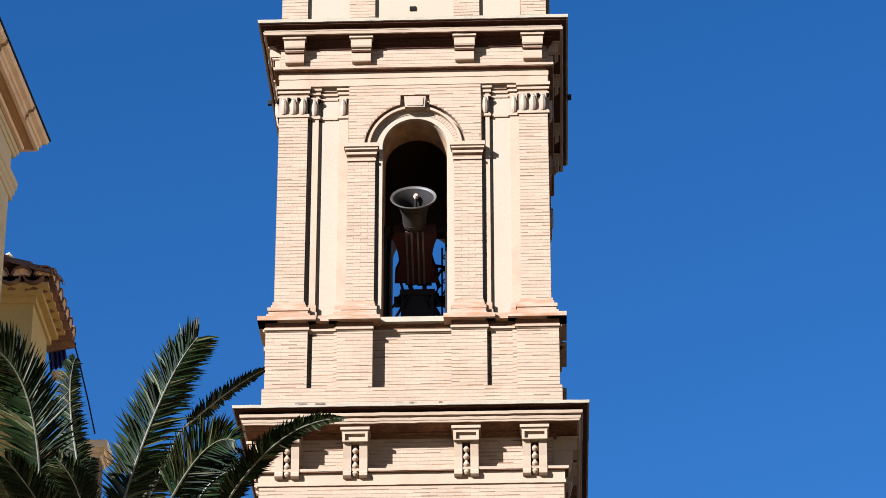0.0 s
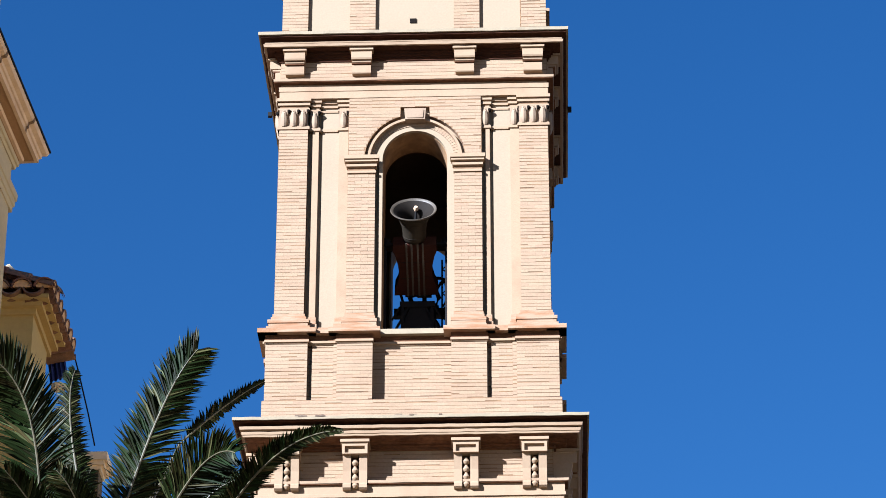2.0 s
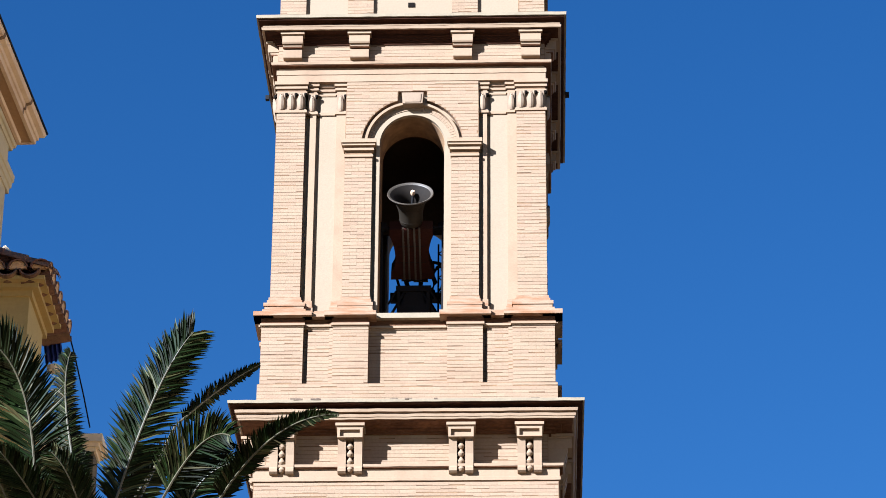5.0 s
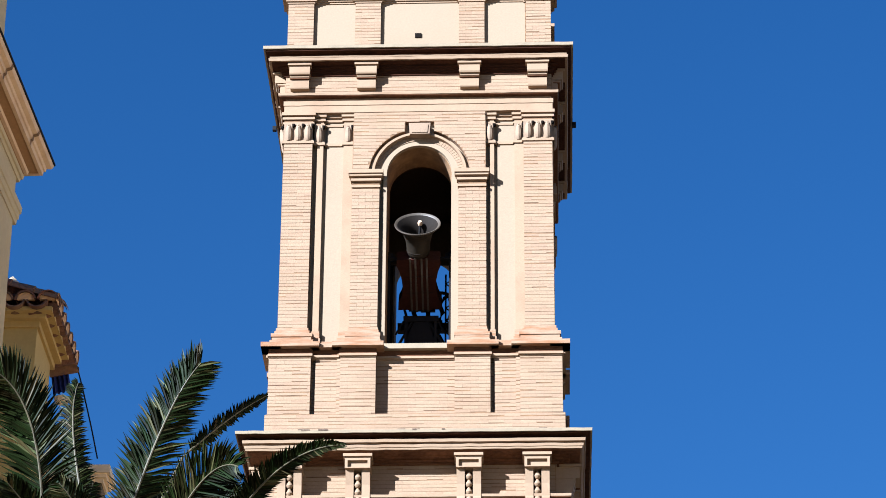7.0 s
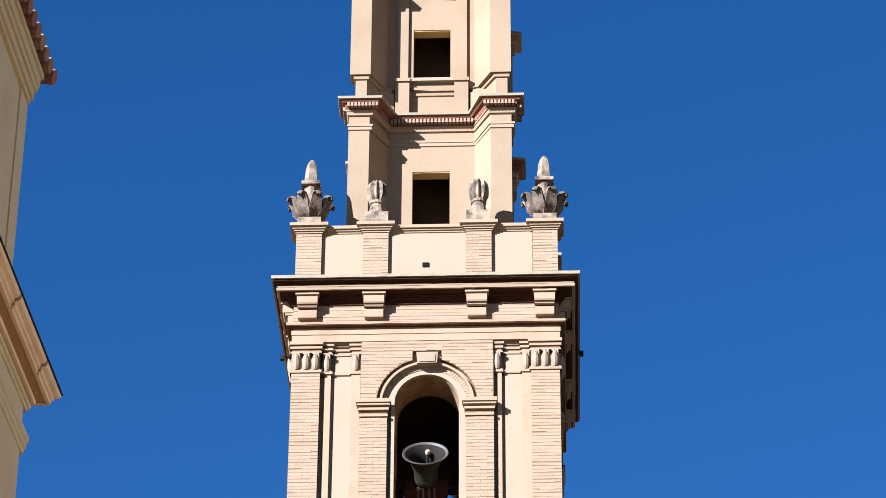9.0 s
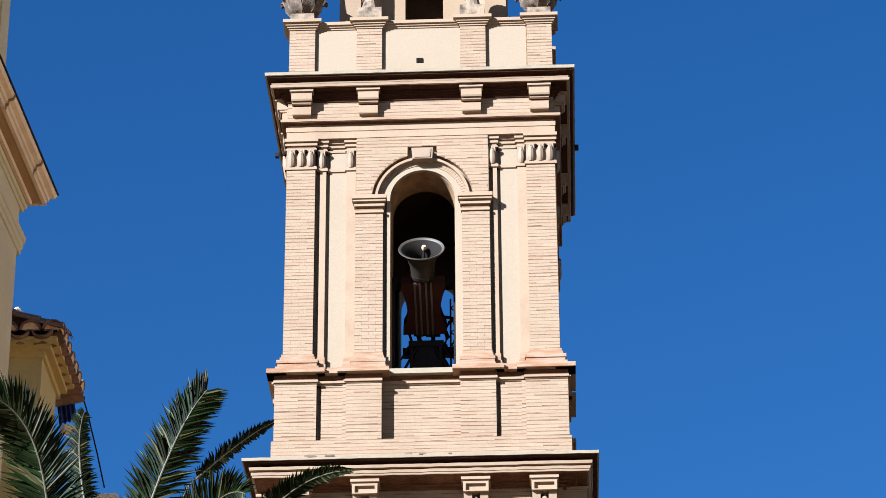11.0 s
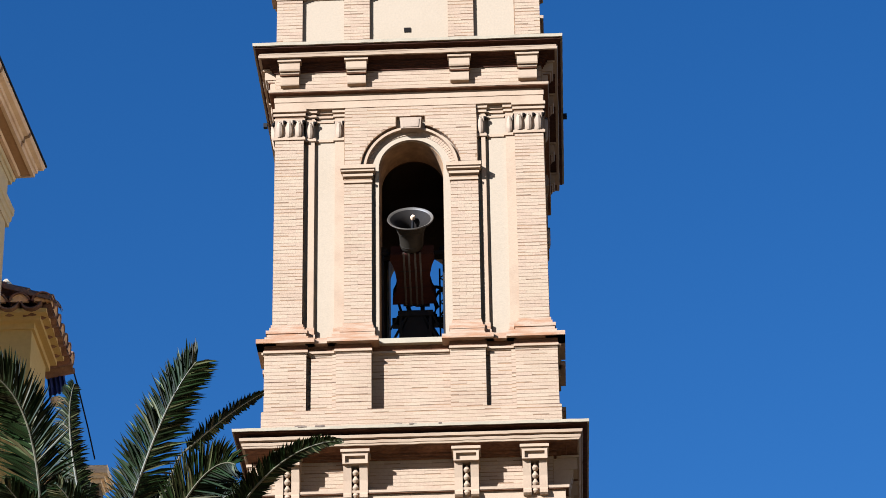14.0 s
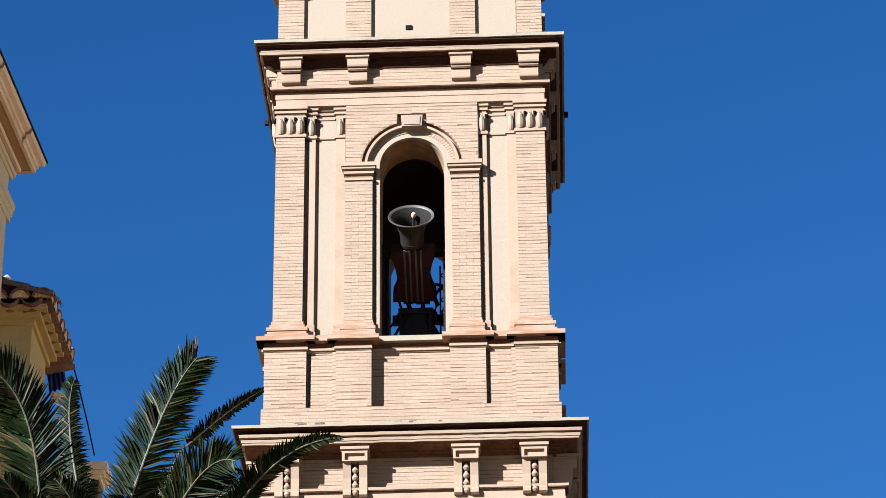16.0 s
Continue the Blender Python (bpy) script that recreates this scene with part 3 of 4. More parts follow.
# soffit's shade painted in with the dark brick
tpart("cornice_soffit", Shape().ring([(-0.9, 32.36), (0.03, 32.361), (0.03, 32.405), (0.055, 32.407), (0.055, 32.45), (0.085, 32.452), (0.085, 32.495), (0.12, 32.497), (0.12, 32.545), (0.27, 32.55), (0.27, 32.62), (-0.9, 32.62)]), SOFFIT, "stained cornice underside, darkened further for shade")
tpart("upper_cornice", Shape().ring([(-0.5, 32.556), (0.32, 32.558), (0.33, 32.612), (-0.5, 32.613)], worn=0.007, cuts=36), STONE, "moulded brick cornice")
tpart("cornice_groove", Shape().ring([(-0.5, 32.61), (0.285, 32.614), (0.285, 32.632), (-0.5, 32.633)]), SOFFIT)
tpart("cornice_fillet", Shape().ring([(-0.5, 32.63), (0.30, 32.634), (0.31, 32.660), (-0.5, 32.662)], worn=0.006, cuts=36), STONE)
# cove and course darkened in colour for the slab's shade
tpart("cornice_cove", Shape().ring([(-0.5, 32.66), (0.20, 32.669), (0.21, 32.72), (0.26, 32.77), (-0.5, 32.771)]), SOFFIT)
tpart("cornice_drip", Shape().ring([(-0.5, 32.738), (0.385, 32.74), (0.395, 32.771), (-0.5, 32.7715)]), SOFFIT, "brick course under the slab, darkened for shade")
g = Shape().ring([(-2.0, 32.772), (0.43, 32.775), (0.435, 32.84), (-2.0, 32.90)], worn=0.006, cuts=36)
tpart("cornice_slab", g, EDGE, "thin lime-washed capping slab")
tpart("terrace", Shape().box(-2.2, 2.2, 0.4, DEP - 0.4, 32.6, 32.88), STONE)


def bracket(face, u):
    c = new("bracket")
    c.parent = tower
    c.matrix_parent_inverse = Matrix.Translation((0, -MIDY, 0))
    part("bracket_cap", Shape(face).slab(u - 0.235, u + 0.235, -0.05, 0.27, 32.49, 32.54), STONE, c)
    part("bracket_head", Shape(face).profile([(-0.05, 32.30), (0.215, 32.30), (0.23, 32.33), (0.23, 32.49), (-0.05, 32.49)], u - 0.205, u + 0.205), STONE, c)
    part("bracket_neck", Shape(face).profile([(-0.05, 32.20), (0.03, 32.20), (0.03, 32.252), (0.17, 32.255), (0.18, 32.284), (0.06, 32.286), (0.06, 32.30), (-0.05, 32.30)], u - 0.19, u + 0.19), STONE, c)
    # brown slab painting the shade under the bracket's neck
    part("bracket_recess", Shape(face).slab(u - 0.186, u + 0.186, -0.05, 0.158, 32.232, 32.2545), COVE, c)
    part("bracket_foot", Shape(face).profile([(-0.05, 32.03), (0.11, 32.03), (0.12, 32.05), (0.125, 32.20), (0.11, 32.225), (-0.05, 32.23)], u - 0.185, u + 0.185), STONE, c)


for face in FACES[:2] + ("west",):
    for u in (-2.36, -1.03, 1.02, 2.37):
        bracket(face, u)

# bell chamber, its want of light painted in with dark brick
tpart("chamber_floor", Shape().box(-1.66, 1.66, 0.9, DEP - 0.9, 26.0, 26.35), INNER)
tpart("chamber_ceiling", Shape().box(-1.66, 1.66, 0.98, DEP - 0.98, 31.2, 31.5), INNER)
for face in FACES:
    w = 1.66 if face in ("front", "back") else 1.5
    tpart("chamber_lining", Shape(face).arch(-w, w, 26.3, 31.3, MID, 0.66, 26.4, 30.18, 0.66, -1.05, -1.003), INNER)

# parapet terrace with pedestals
# added screen that covers the sky in the far arch's head
tpart("arch_boarding", Shape().box(-0.75, 0.80, 3.60, 3.65, 29.98, 30.95), INNER, "dark screen added across the head of the far arch")
tpart("parapet_wall", Shape().ring([(-0.5, 32.85), (-0.12, 32.85), (-0.12, 34.22), (-0.5, 34.22)]), PLASTER, "cream plastered parapet")
gb = Shape()
for face in FACES:
    gb.face = face
    for u0, u1 in ((-2.65, -2.13), (-1.29, -0.775), (0.80, 1.315), (2.15, 2.65)):
        if face in ("east", "west"):
            u0, u1 = max(u0, -2.58), min(u1, 2.58)
        c = new("parapet_pedestal")
        c.parent = tower
        c.matrix_parent_inverse = Matrix.Translation((0, -MIDY, 0))
        part("pedestal_block", Shape(face).slab(u0, u1, -0.52, -0.05, 32.85, 34.2), MORTAR, c)
        g = Shape(face)
        for e, z0, z1 in ((0.02, 34.12, 34.16), (0.05, 34.16, 34.20), (0.08, 34.20, 34.25), (0.13, 34.25, 34.32)):
            g.slab(u0 - e, u1 + e, -0.55, -0.05 + e, z0, z1)
        part("pedestal_coping", g, STONE, c)
        if face != "back":
            bricks(gb, u0, u1, 32.92, 34.11, -0.05, length=0.26)
    for u0, u1 in ((-2.2, -1.2), (-0.85, 0.88), (1.24, 2.2)):
        g = Shape(face)
        for e, z0, z1 in ((0.02, 34.14, 34.18), (0.05, 34.18, 34.22), (0.09, 34.22, 34.29)):
            g.slab(u0, u1, -0.52, -0.12 + e, z0, z1)
        tpart("parapet_coping", g, STONE)
tagged(tpart("parapet_brickwork", gb, BRICK, tidy=False), kind="stuff")
# dark box painting the shade inside the drain opening
tpart("drain_hole", Shape().box(-0.085, 0.045, 0.10, 0.16, 33.32, 33.42), DARK, "dark block for the shade in a small drain opening")

# turret above the terrace: corner piers, recessed middle with a window, dentil cornice
TC = 2.33
YS = 0.83


def turret_plan(r, pier, back, bev):
    """Outline of the turret: a pier at each corner, slanting in to a recessed middle on each side."""
    one = [(-r, -r), (-r + pier, -r), (-r + pier + bev, -r + back), (r - pier - bev, -r + back), (r - pier, -r)]
    out = []
    for k in range(4):
        c, s = ((1, 0), (0, 1), (-1, 0), (0, -1))[k]
        out += [(x * c - y * s, x * s + y * c) for x, y in one]
    return out


def layered(name, levels, mat, label=""):
    """Stacked outlines: (grow, z) pairs round the turret's plan."""
    g = Shape()
    base = [(grow, z) for grow, z in levels]
    n0 = len(g.v)
    plan = turret_plan(1.72, 0.44, 0.80, 0.35)
    k = len(plan)
    for grow, z in base:
        q = turret_plan(1.72 + grow, 0.44 + grow * 2, 0.80, 0.35 - grow * 0.4)
        g.pts((MID + x, TC + y * YS, z) for x, y in q)
    for i in range(len(base) - 1):
        a, b = n0 + i * k, n0 + (i + 1) * k
        g.f += [(a + j, a + (j + 1) % k, b + (j + 1) % k, b + j) for j in range(k)]
    last = n0 + (len(base) - 1) * k
    g.f.append(tuple(last + j for j in range(k)))
    g.f.append(tuple(n0 + j for j in reversed(range(k))))
    return tpart(name, g, mat, label)


# wall of the turret, pierced at the front and the back by a window
def turret_wall(name, z0, z1, wz0, wz1, half):
    front = TC - 0.92
    r, p, b = 1.72, 0.44, 0.35
    for s in (-1, 1):
        plan = [(s * half, -0.92), (s * (r - p - b), -0.92), (s * (r - p), -r), (s * r, -r), (s * r, -r + p), (s * 0.92, -r + p + b), (s * 0.92, r - p - b), (s * r, r - p), (s * r, r), (s * (r - p), r), (s * (r - p - b), 0.92), (s * half, 0.92), (s * half, 0.57), (s * 0.57, 0.57), (s * 0.57, -0.57), (s * half, -0.57)]
        g = Shape()
        k = len(plan)
        n = g.pts([(MID - 0.02 + x, TC + y * YS, z) for z in (z0, z1) for x, y in plan])
        g.f += [tuple(n + k + i for i in range(k)), tuple(n + i for i in reversed(range(k)))]
        g.f += [(n + i, n + (i + 1) % k, n + k + (i + 1) % k, n + k + i) for i in range(k)]
        tpart(name, g, PINK, "cream plastered turret wall with corner piers")
    for y0, y1 in ((-0.92 * YS, -0.57 * YS), (0.57 * YS, 0.92 * YS)):
        c = MID - 0.02
        if wz0 > z0:
            tpart("window_apron", Shape().box(c - half, c + half, TC + y0, TC + y1, z0, wz0), PINK)
        tpart("window_lintel", Shape().box(c - half, c + half, TC + y0, TC + y1, wz1, z1), PINK)
        # ochre strip paints in the light on the lintel's underside
        tpart("window_soffit", Shape().box(c - half, c + half, TC + y0 + 0.02, TC + y1 - 0.02, wz1 - 0.02, wz1 - 0.002), OCHRE)


# added screen, so that no sky shows through the turret window
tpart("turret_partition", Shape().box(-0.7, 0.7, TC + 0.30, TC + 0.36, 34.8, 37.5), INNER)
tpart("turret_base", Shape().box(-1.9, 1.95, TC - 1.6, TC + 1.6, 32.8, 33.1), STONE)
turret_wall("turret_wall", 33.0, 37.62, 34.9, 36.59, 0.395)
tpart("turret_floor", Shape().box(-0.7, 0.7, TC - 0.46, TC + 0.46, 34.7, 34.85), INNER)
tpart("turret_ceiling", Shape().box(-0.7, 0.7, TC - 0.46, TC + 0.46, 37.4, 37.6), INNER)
layered("turret_band", [(0.0, 37.22), (0.03, 37.23), (0.03, 37.30), (0.05, 37.31), (0.05, 37.36), (0.0, 37.37)], STONE, "thin moulded band")
layered("turret_cornice", [(0.0, 37.58), (0.05, 37.59), (0.07, 37.66), (0.09, 37.67), (0.09, 37.70), (0.0, 37.71)], STONE, "moulding under the dentils of the turret")
# red of the band, deepened to paint the slab's overhang shade
layered("dentil_band", [(0.04, 37.695), (0.09, 37.70), (0.105, 37.84), (0.16, 37.86), (0.21, 37.92), (0.0, 37.925)], TERRA, "red band and hollow behind the dentils, darkened for shade")
layered("turret_slab", [(0.0, 37.918), (0.245, 37.92), (0.255, 37.975), (0.0, 38.0)], EDGE, "pale slab over the dentil cornice")
# dentils under the cornice, along the front of each pier and the middle
dent = Shape().box(-0.024, 0.024, -0.075, 0.03, 37.725, 37.815).data("dentil", CARVED)
spots = []
for s in (-1, 1):
    spots += [(s * (1.72 + 0.02 - 0.075 * i) + MID, TC - 1.875, 0) for i in range(9)]
    spots += [(s * (1.27 - 0.045 * i) + MID, TC - 1.84 + 0.10 * i, 0) for i in range(1, 8)]
    spots += [(s * (1.72 + 0.12) + MID, TC - 1.72 + 0.075 * i, 90) for i in range(9)]
spots += [(-0.86 + 0.078 * i + MID, TC - 1.07, 0) for i in range(23)]
for x, y, a in [(x, TC + (y - TC) * YS, a) for x, y, a in spots]:
    ob = new("dentil", dent)
    ob.parent = tower
    ob.matrix_parent_inverse = Matrix.Translation((0, -MIDY, 0))
    ob.matrix_basis = pose(x, y, 0, 0, 0, a)
# second storey of the turret
layered("turret_attic", [(-0.10, 37.95), (-0.10, 38.58), (-0.06, 38.59), (-0.05, 38.67), (-0.10, 38.69)], PINK, "low plastered attic over the cornice")
turret_wall("lantern_wall", 38.68, 41.2, 38.97, 40.3, 0.40)
# another added screen, to keep the lantern's inside dark
tpart("lantern_partition", Shape().box(-0.7, 0.7, TC + 0.30, TC + 0.36, 38.5, 41.1), INNER)
tpart("lantern_ceiling", Shape().box(-0.7, 0.7, TC - 0.46, TC + 0.46, 40.9, 41.1), INNER)
for x in (-0.62, 0.65):
    tpart("lantern_pilaster", Shape().box(x - 0.12, x + 0.12, TC - 0.83, TC - 0.75, 38.5, 41.15).box(x - 0.17, x + 0.17, TC - 0.90, TC - 0.75, 38.86, 38.94).box(x - 0.15, x + 0.15, TC - 0.86, TC - 0.70, 38.02, 38.86), PINK)
tpart("lantern_sill", Shape().box(-0.50, 0.53, TC - 0.87, TC - 0.70, 38.88, 38.96), EDGE, "pale sill under the lantern window")
layered("lantern_cornice", [(-0.02, 41.15), (0.04, 41.16), (0.05, 41.28), (0.18, 41.32), (0.20, 41.42), (0.0, 41.48)], STONE, "moulded lantern cornice")
g = Shape().lathe([(1.35, 0), (1.34, 0.25), (1.22, 0.7), (0.95, 1.15), (0.55, 1.5), (0.22, 1.68), (0.2, 1.9), (0.3, 1.98), (0.12, 2.15), (0.02, 2.5)], (MID, TC, 41.45), 24)
tpart("lantern_dome", g, TILE, "small tiled dome", smooth=True)


def finial(x, y, z):
    """Pinnacle on a ring of curling leaves."""
    f = new("finial")
    f.parent = tower
    f.matrix_parent_inverse = Matrix.Translation((0, -MIDY, 0))
    part("finial_base", Shape().box(x - 0.24, x + 0.24, y - 0.24, y + 0.24, z, z + 0.2).lathe([(0.2, 0.18), (0.14, 0.3), (0.18, 0.42), (0.15, 0.62), (0.12, 0.86), (0.15, 1.06)], (x, y, z), 12), WORN, f)
    for i in range(8):
        a = 2 * math.pi * (i + 0.5) / 8
        c, s = math.cos(a), math.sin(a)
        g = Shape()
        line = [(0.12, 0.22, 0.16), (0.25, 0.27, 0.24), (0.34, 0.38, 0.26), (0.37, 0.52, 0.23), (0.44, 0.66, 0.20), (0.50, 0.68, 0.14), (0.51, 0.61, 0.06)]
        n = g.pts((x + r * c - t * w / 2 * s, y + r * s + t * w / 2 * c, z + h + (0 if t else 0.03)) for r, h, w in line for t in (-1, 0, 1))
        m = g.pts((x + (r - 0.07) * c - t * w / 2 * s, y + (r - 0.07) * s + t * w / 2 * c, z + h + 0.05) for r, h, w in line for t in (-1, 0, 1))
        for i2 in range(len(line) - 1):
            for j in (0, 1):
                q = n + i2 * 3 + j
                g.f.append((q, q + 1, q + 4, q + 3))
                q = m + i2 * 3 + j
                g.f.append((q, q + 3, q + 4, q + 1))
            for j in (0, 2):
                q, q2 = n + i2 * 3 + j, m + i2 * 3 + j
                g.f.append((q, q + 3, q2 + 3, q2))
        q, q2 = n + 18, m + 18
        g.f += [(q, q + 1, q2 + 1, q2), (q + 1, q + 2, q2 + 2, q2 + 1)]
        part("carved_leaf", g, LICHEN, f, smooth=True)
    part("finial_collar", Shape().box(x - 0.19, x + 0.19, y - 0.19, y + 0.19, z + 1.05, z + 1.13), WORN, f)
    part("pinnacle", Shape().lathe([(0.16, 1.12), (0.15, 1.22), (0.13, 1.42), (0.12, 1.54), (0.085, 1.66), (0.03, 1.74)], (x, y, z), 10, waves=5, depth=0.12), WORN, f, smooth=True)


def urn(x, y, z):
    f = new("urn")
    f.parent = tower
    f.matrix_parent_inverse = Matrix.Translation((0, -MIDY, 0))
    part("urn_base", Shape().box(x - 0.25, x + 0.25, y - 0.22, y + 0.22, z, z + 0.32).lathe([(0.2, 0.3), (0.15, 0.5), (0.13, 0.58), (0.16, 0.60), (0.16, 0.66)], (x, y, z), 14), WORN, f)
    part("urn_ball", Shape().lathe([(0.10, 0.64), (0.17, 0.70), (0.215, 0.82), (0.22, 0.95), (0.19, 1.07), (0.13, 1.15), (0.05, 1.18)], (x, y, z), 40, waves=10, depth=0.30), WORN, f, "ribbed stone ball", True)


for sx in (-2.40, 2.40):
    for sy in (0.28, DEP - 0.28):
        finial(sx, sy, 34.32)
for sx in (-1.04, 1.05):
    for sy in (0.28, DEP - 0.28):
        urn(sx, sy, 34.32)
# small lamp brackets on the cornice ends
for sx in (-1, 1):
    tpart("cornice_fixture", Shape().box(sx * 3.115 - 0.04, sx * 3.115 + 0.04, 2.62, 2.72, 32.68, 32.77), IRON, "small black fixture on the cornice edge")


# ---- the swinging bell in the front arch ----
def bell_thing():
    b = tagged(new("swinging_bell"), "grey bronze bell swung mouth-up on a dark red wooden yoke", "bell")
    part("bell_body", Shape().lathe([(0.02, 0.160), (0.15, 0.168), (0.205, 0.202), (0.222, 0.252), (0.228, 0.311), (0.236, 0.446), (0.252, 0.546), (0.285, 0.656), (0.35, 0.756), (0.43, 0.824)], (0, 0, 0), 48, caps=False), BRONZE, b, "weathered grey bronze bell", True)
    part("bell_lip", Shape().lathe([(0.43, 0.823), (0.452, 0.849), (0.445, 0.866), (0.41, 0.853), (0.395, 0.840)], (0, 0, 0), 48, caps=False), LIP, b, "worn lip of the bell, paled as if sunlit", True)
    # inner face coloured dark for its shade
    part("bell_inside", Shape().lathe([(0.395, 0.841), (0.34, 0.790), (0.26, 0.698), (0.22, 0.563), (0.205, 0.446), (0.19, 0.278), (0.13, 0.227), (0.02, 0.219)], (0, 0, 0), 48, caps=False), SHADED_BRONZE, b, "inside of the bell, same bronze darkened for shade", True)
    g = Shape()
    for z, r in ((0.303, 0.229), (0.58, 0.262), (0.622, 0.274), (0.748, 0.345)):
        g.lathe([(r - 0.02, z - 0.008), (r + 0.004, z - 0.008), (r + 0.006, z + 0.004), (r - 0.02, z + 0.006)], (0, 0, 0), 40, caps=False)
    part("bell_bead", g, BRONZE, b, smooth=True)
    cl = part("clapper", Shape().tube([(0, 0, 0.22), (0.02, 0.10, 0.5), (0.04, 0.20, 0.72)], 0.025, 8), IRON, b)
    # pale colour paints the sun's bright spot on the ball
    part("clapper_ball", Shape().lathe([(0.01, -0.06), (0.04, -0.04), (0.05, 0), (0.04, 0.04), (0.01, 0.06)], (0.04, 0.215, 0.76), 14), FASCIA, cl, "ball coloured pale for its sunlit spot", smooth=True)
    # yoke: waisted block on the far side of the axle
    half = [(0.24, 0.16), (0.42, 0.16), (0.43, 0.02), (0.38, -0.10), (0.34, -0.28), (0.32, -0.50), (0.36, -0.68), (0.42, -0.80), (0.43, -0.96)]
    poly = [(u, z) for u, z in half] + [(-u, z) for u, z in reversed(half)]
    n = len(poly)
    g = Shape()
    q = g.pts([(u, -0.17, z) for u, z in poly] + [(u, 0.17, z) for u, z in poly])
    g.f += [tuple(q + i for i in range(n)), tuple(q + n + i for i in reversed(range(n)))]
    g.f += [(q + i, q + n + i, q + n + (i + 1) % n, q + (i + 1) % n) for i in range(n)]
    y = part("yoke", g, YOKE, b, "dark red waisted wooden yoke")
    for z in (-0.22, -0.58):
        part("joint_line", Shape().box(-0.27, 0.27, -0.174, 0.174, z - 0.006, z + 0.006), IRON, y)
    for u in (-0.16, -0.06, 0.06, 0.16):
        for d in (-0.185, 0.185):
            part("iron_strap", Shape().box(u - 0.018, u + 0.018, d - 0.012, d + 0.012, -1.0, 0.2), LIP, y, "worn grey iron strap")
        part("strap_bolt", Shape().lathe([(0.022, -1.06), (0.022, -0.96)], (u, 0.0, 0), 8), IRON, y)
    part("strap_plate", Shape().box(-0.22, 0.22, -0.2, 0.2, -0.985, -0.962), IRON, y)
    part("axle", Shape().tube([(-0.60, 0, 0.09), (0.62, 0, 0.09)], 0.035, 10), IRON, b)
    part("bell_crown", Shape().tube([(-0.16, 0, 0.2), (-0.13, 0, 0.1), (0, 0, 0.08), (0.13, 0, 0.1), (0.16, 0, 0.2)], 0.035, 8).tube([(0, -0.16, 0.2), (0, -0.1, 0.1), (0, 0, 0.08), (0, 0.1, 0.1), (0, 0.16, 0.2)], 0.035, 8), BRONZE, b)
    return b


bell = bell_thing()
bell.matrix_basis = pose(0.01, 0.72, 28.53, 90 - 34, 0, 0)


def bell_frame():
    """Riveted iron frame that carries the bells: beams, posts, braces and a gusset."""
    f = tagged(new("bell_stand"), "black iron bell stand with slanting braces on the chamber floor", "bell stand")
    for y in (1.35, 1.95):
        part("cross_beam", Shape().box(-0.31, 0.38, y - 0.05, y + 0.05, 27.54, 27.66), IRON, f)
        for s in (-1, 1):
            part("frame_post", Shape().box(MID + s * 0.29 - 0.03, MID + s * 0.29 + 0.03, y - 0.04, y + 0.04, 26.36, 27.60), IRON, f)
            part("brace", Shape().tube([(MID + s * 0.16, y, 27.56), (MID + s * 0.46, y, 27.00)], 0.03, 4), IRON, f)
            part("brace", Shape().tube([(MID + s * 0.34, y, 27.56), (MID + s * 0.49, y, 27.28)], 0.024, 4), IRON, f)
        part("gusset", Shape().prism([(MID - 0.26, 26.36), (MID + 0.26, 26.36), (MID + 0.26, 27.20), (MID + 0.13, 27.56), (MID - 0.13, 27.56), (MID - 0.26, 27.20)], -y - 0.02, -y + 0.02), IRON, f)
    for s in (-1, 1):
        part("bearing_post", Shape().box(MID + s * 0.60 - 0.03, MID + s * 0.60 + 0.02, 0.66, 0.80, 26.40, 28.74), IRON, f)
        part("bearing", Shape().lathe([(0.02, -0.06), (0.09, -0.06), (0.09, 0.06), (0.02, 0.06)], (MID + s * 0.585, 0.74, 28.66), 12), IRON, f)
    return f


bell_frame()


def rear_bell():
    """The bell of the far arch, under a lyre-shaped iron yoke."""
    b = tagged(new("rear_bell"), "dark bronze bell under a lyre-shaped iron yoke in the far arch", "bell")
    y = DEP - 0.60
    part("bell_body", Shape().lathe([(0.02, 1.0), (0.22, 0.97), (0.27, 0.85), (0.29, 0.6), (0.34, 0.35), (0.42, 0.15), (0.48, 0.0), (0.44, 0.0), (0.3, 0.4)], (MID, y, 27.95), 32), BRONZE, b, smooth=True)
    part("bell_beam", Shape().box(-0.6, 0.66, y - 0.1, y + 0.1, 28.96, 29.12), IRON, b)
    part("bolt_row", Shape().box(MID - 0.3, MID + 0.3, y - 0.06, y + 0.06, 29.12, 29.20), IRON, b)
    for s in (-1, 1):
        pts = [(MID + s * u, y, z) for u, z in ((0.10, 29.1), (0.24, 29.22), (0.30, 29.40), (0.24, 29.58), (0.34, 29.74), (0.50, 29.84))]
        part("yoke_arm", Shape().tube(pts, [0.045, 0.05, 0.055, 0.05, 0.04, 0.03], 6), IRON, b)
        pts = [(MID + s * u, y, z) for u, z in ((0.32, 29.1), (0.44, 29.28), (0.50, 29.5), (0.44, 29.72))]
        part("yoke_arm", Shape().tube(pts, 0.032, 6), IRON, b)
    part("yoke_cross", Shape().box(MID - 0.045, MID + 0.045, y - 0.03, y + 0.03, 29.1, 29.66).box(MID - 0.15, MID + 0.15, y - 0.03, y + 0.03, 29.42, 29.50), IRON, b)
    part("yoke_rim", Shape().tube([(MID - 0.58, y, 29.78), (MID - 0.3, y, 29.86), (MID, y, 29.88), (MID + 0.3, y, 29.86), (MID + 0.58, y, 29.78)], 0.035, 6), IRON, b)
    return b


rear_bell()


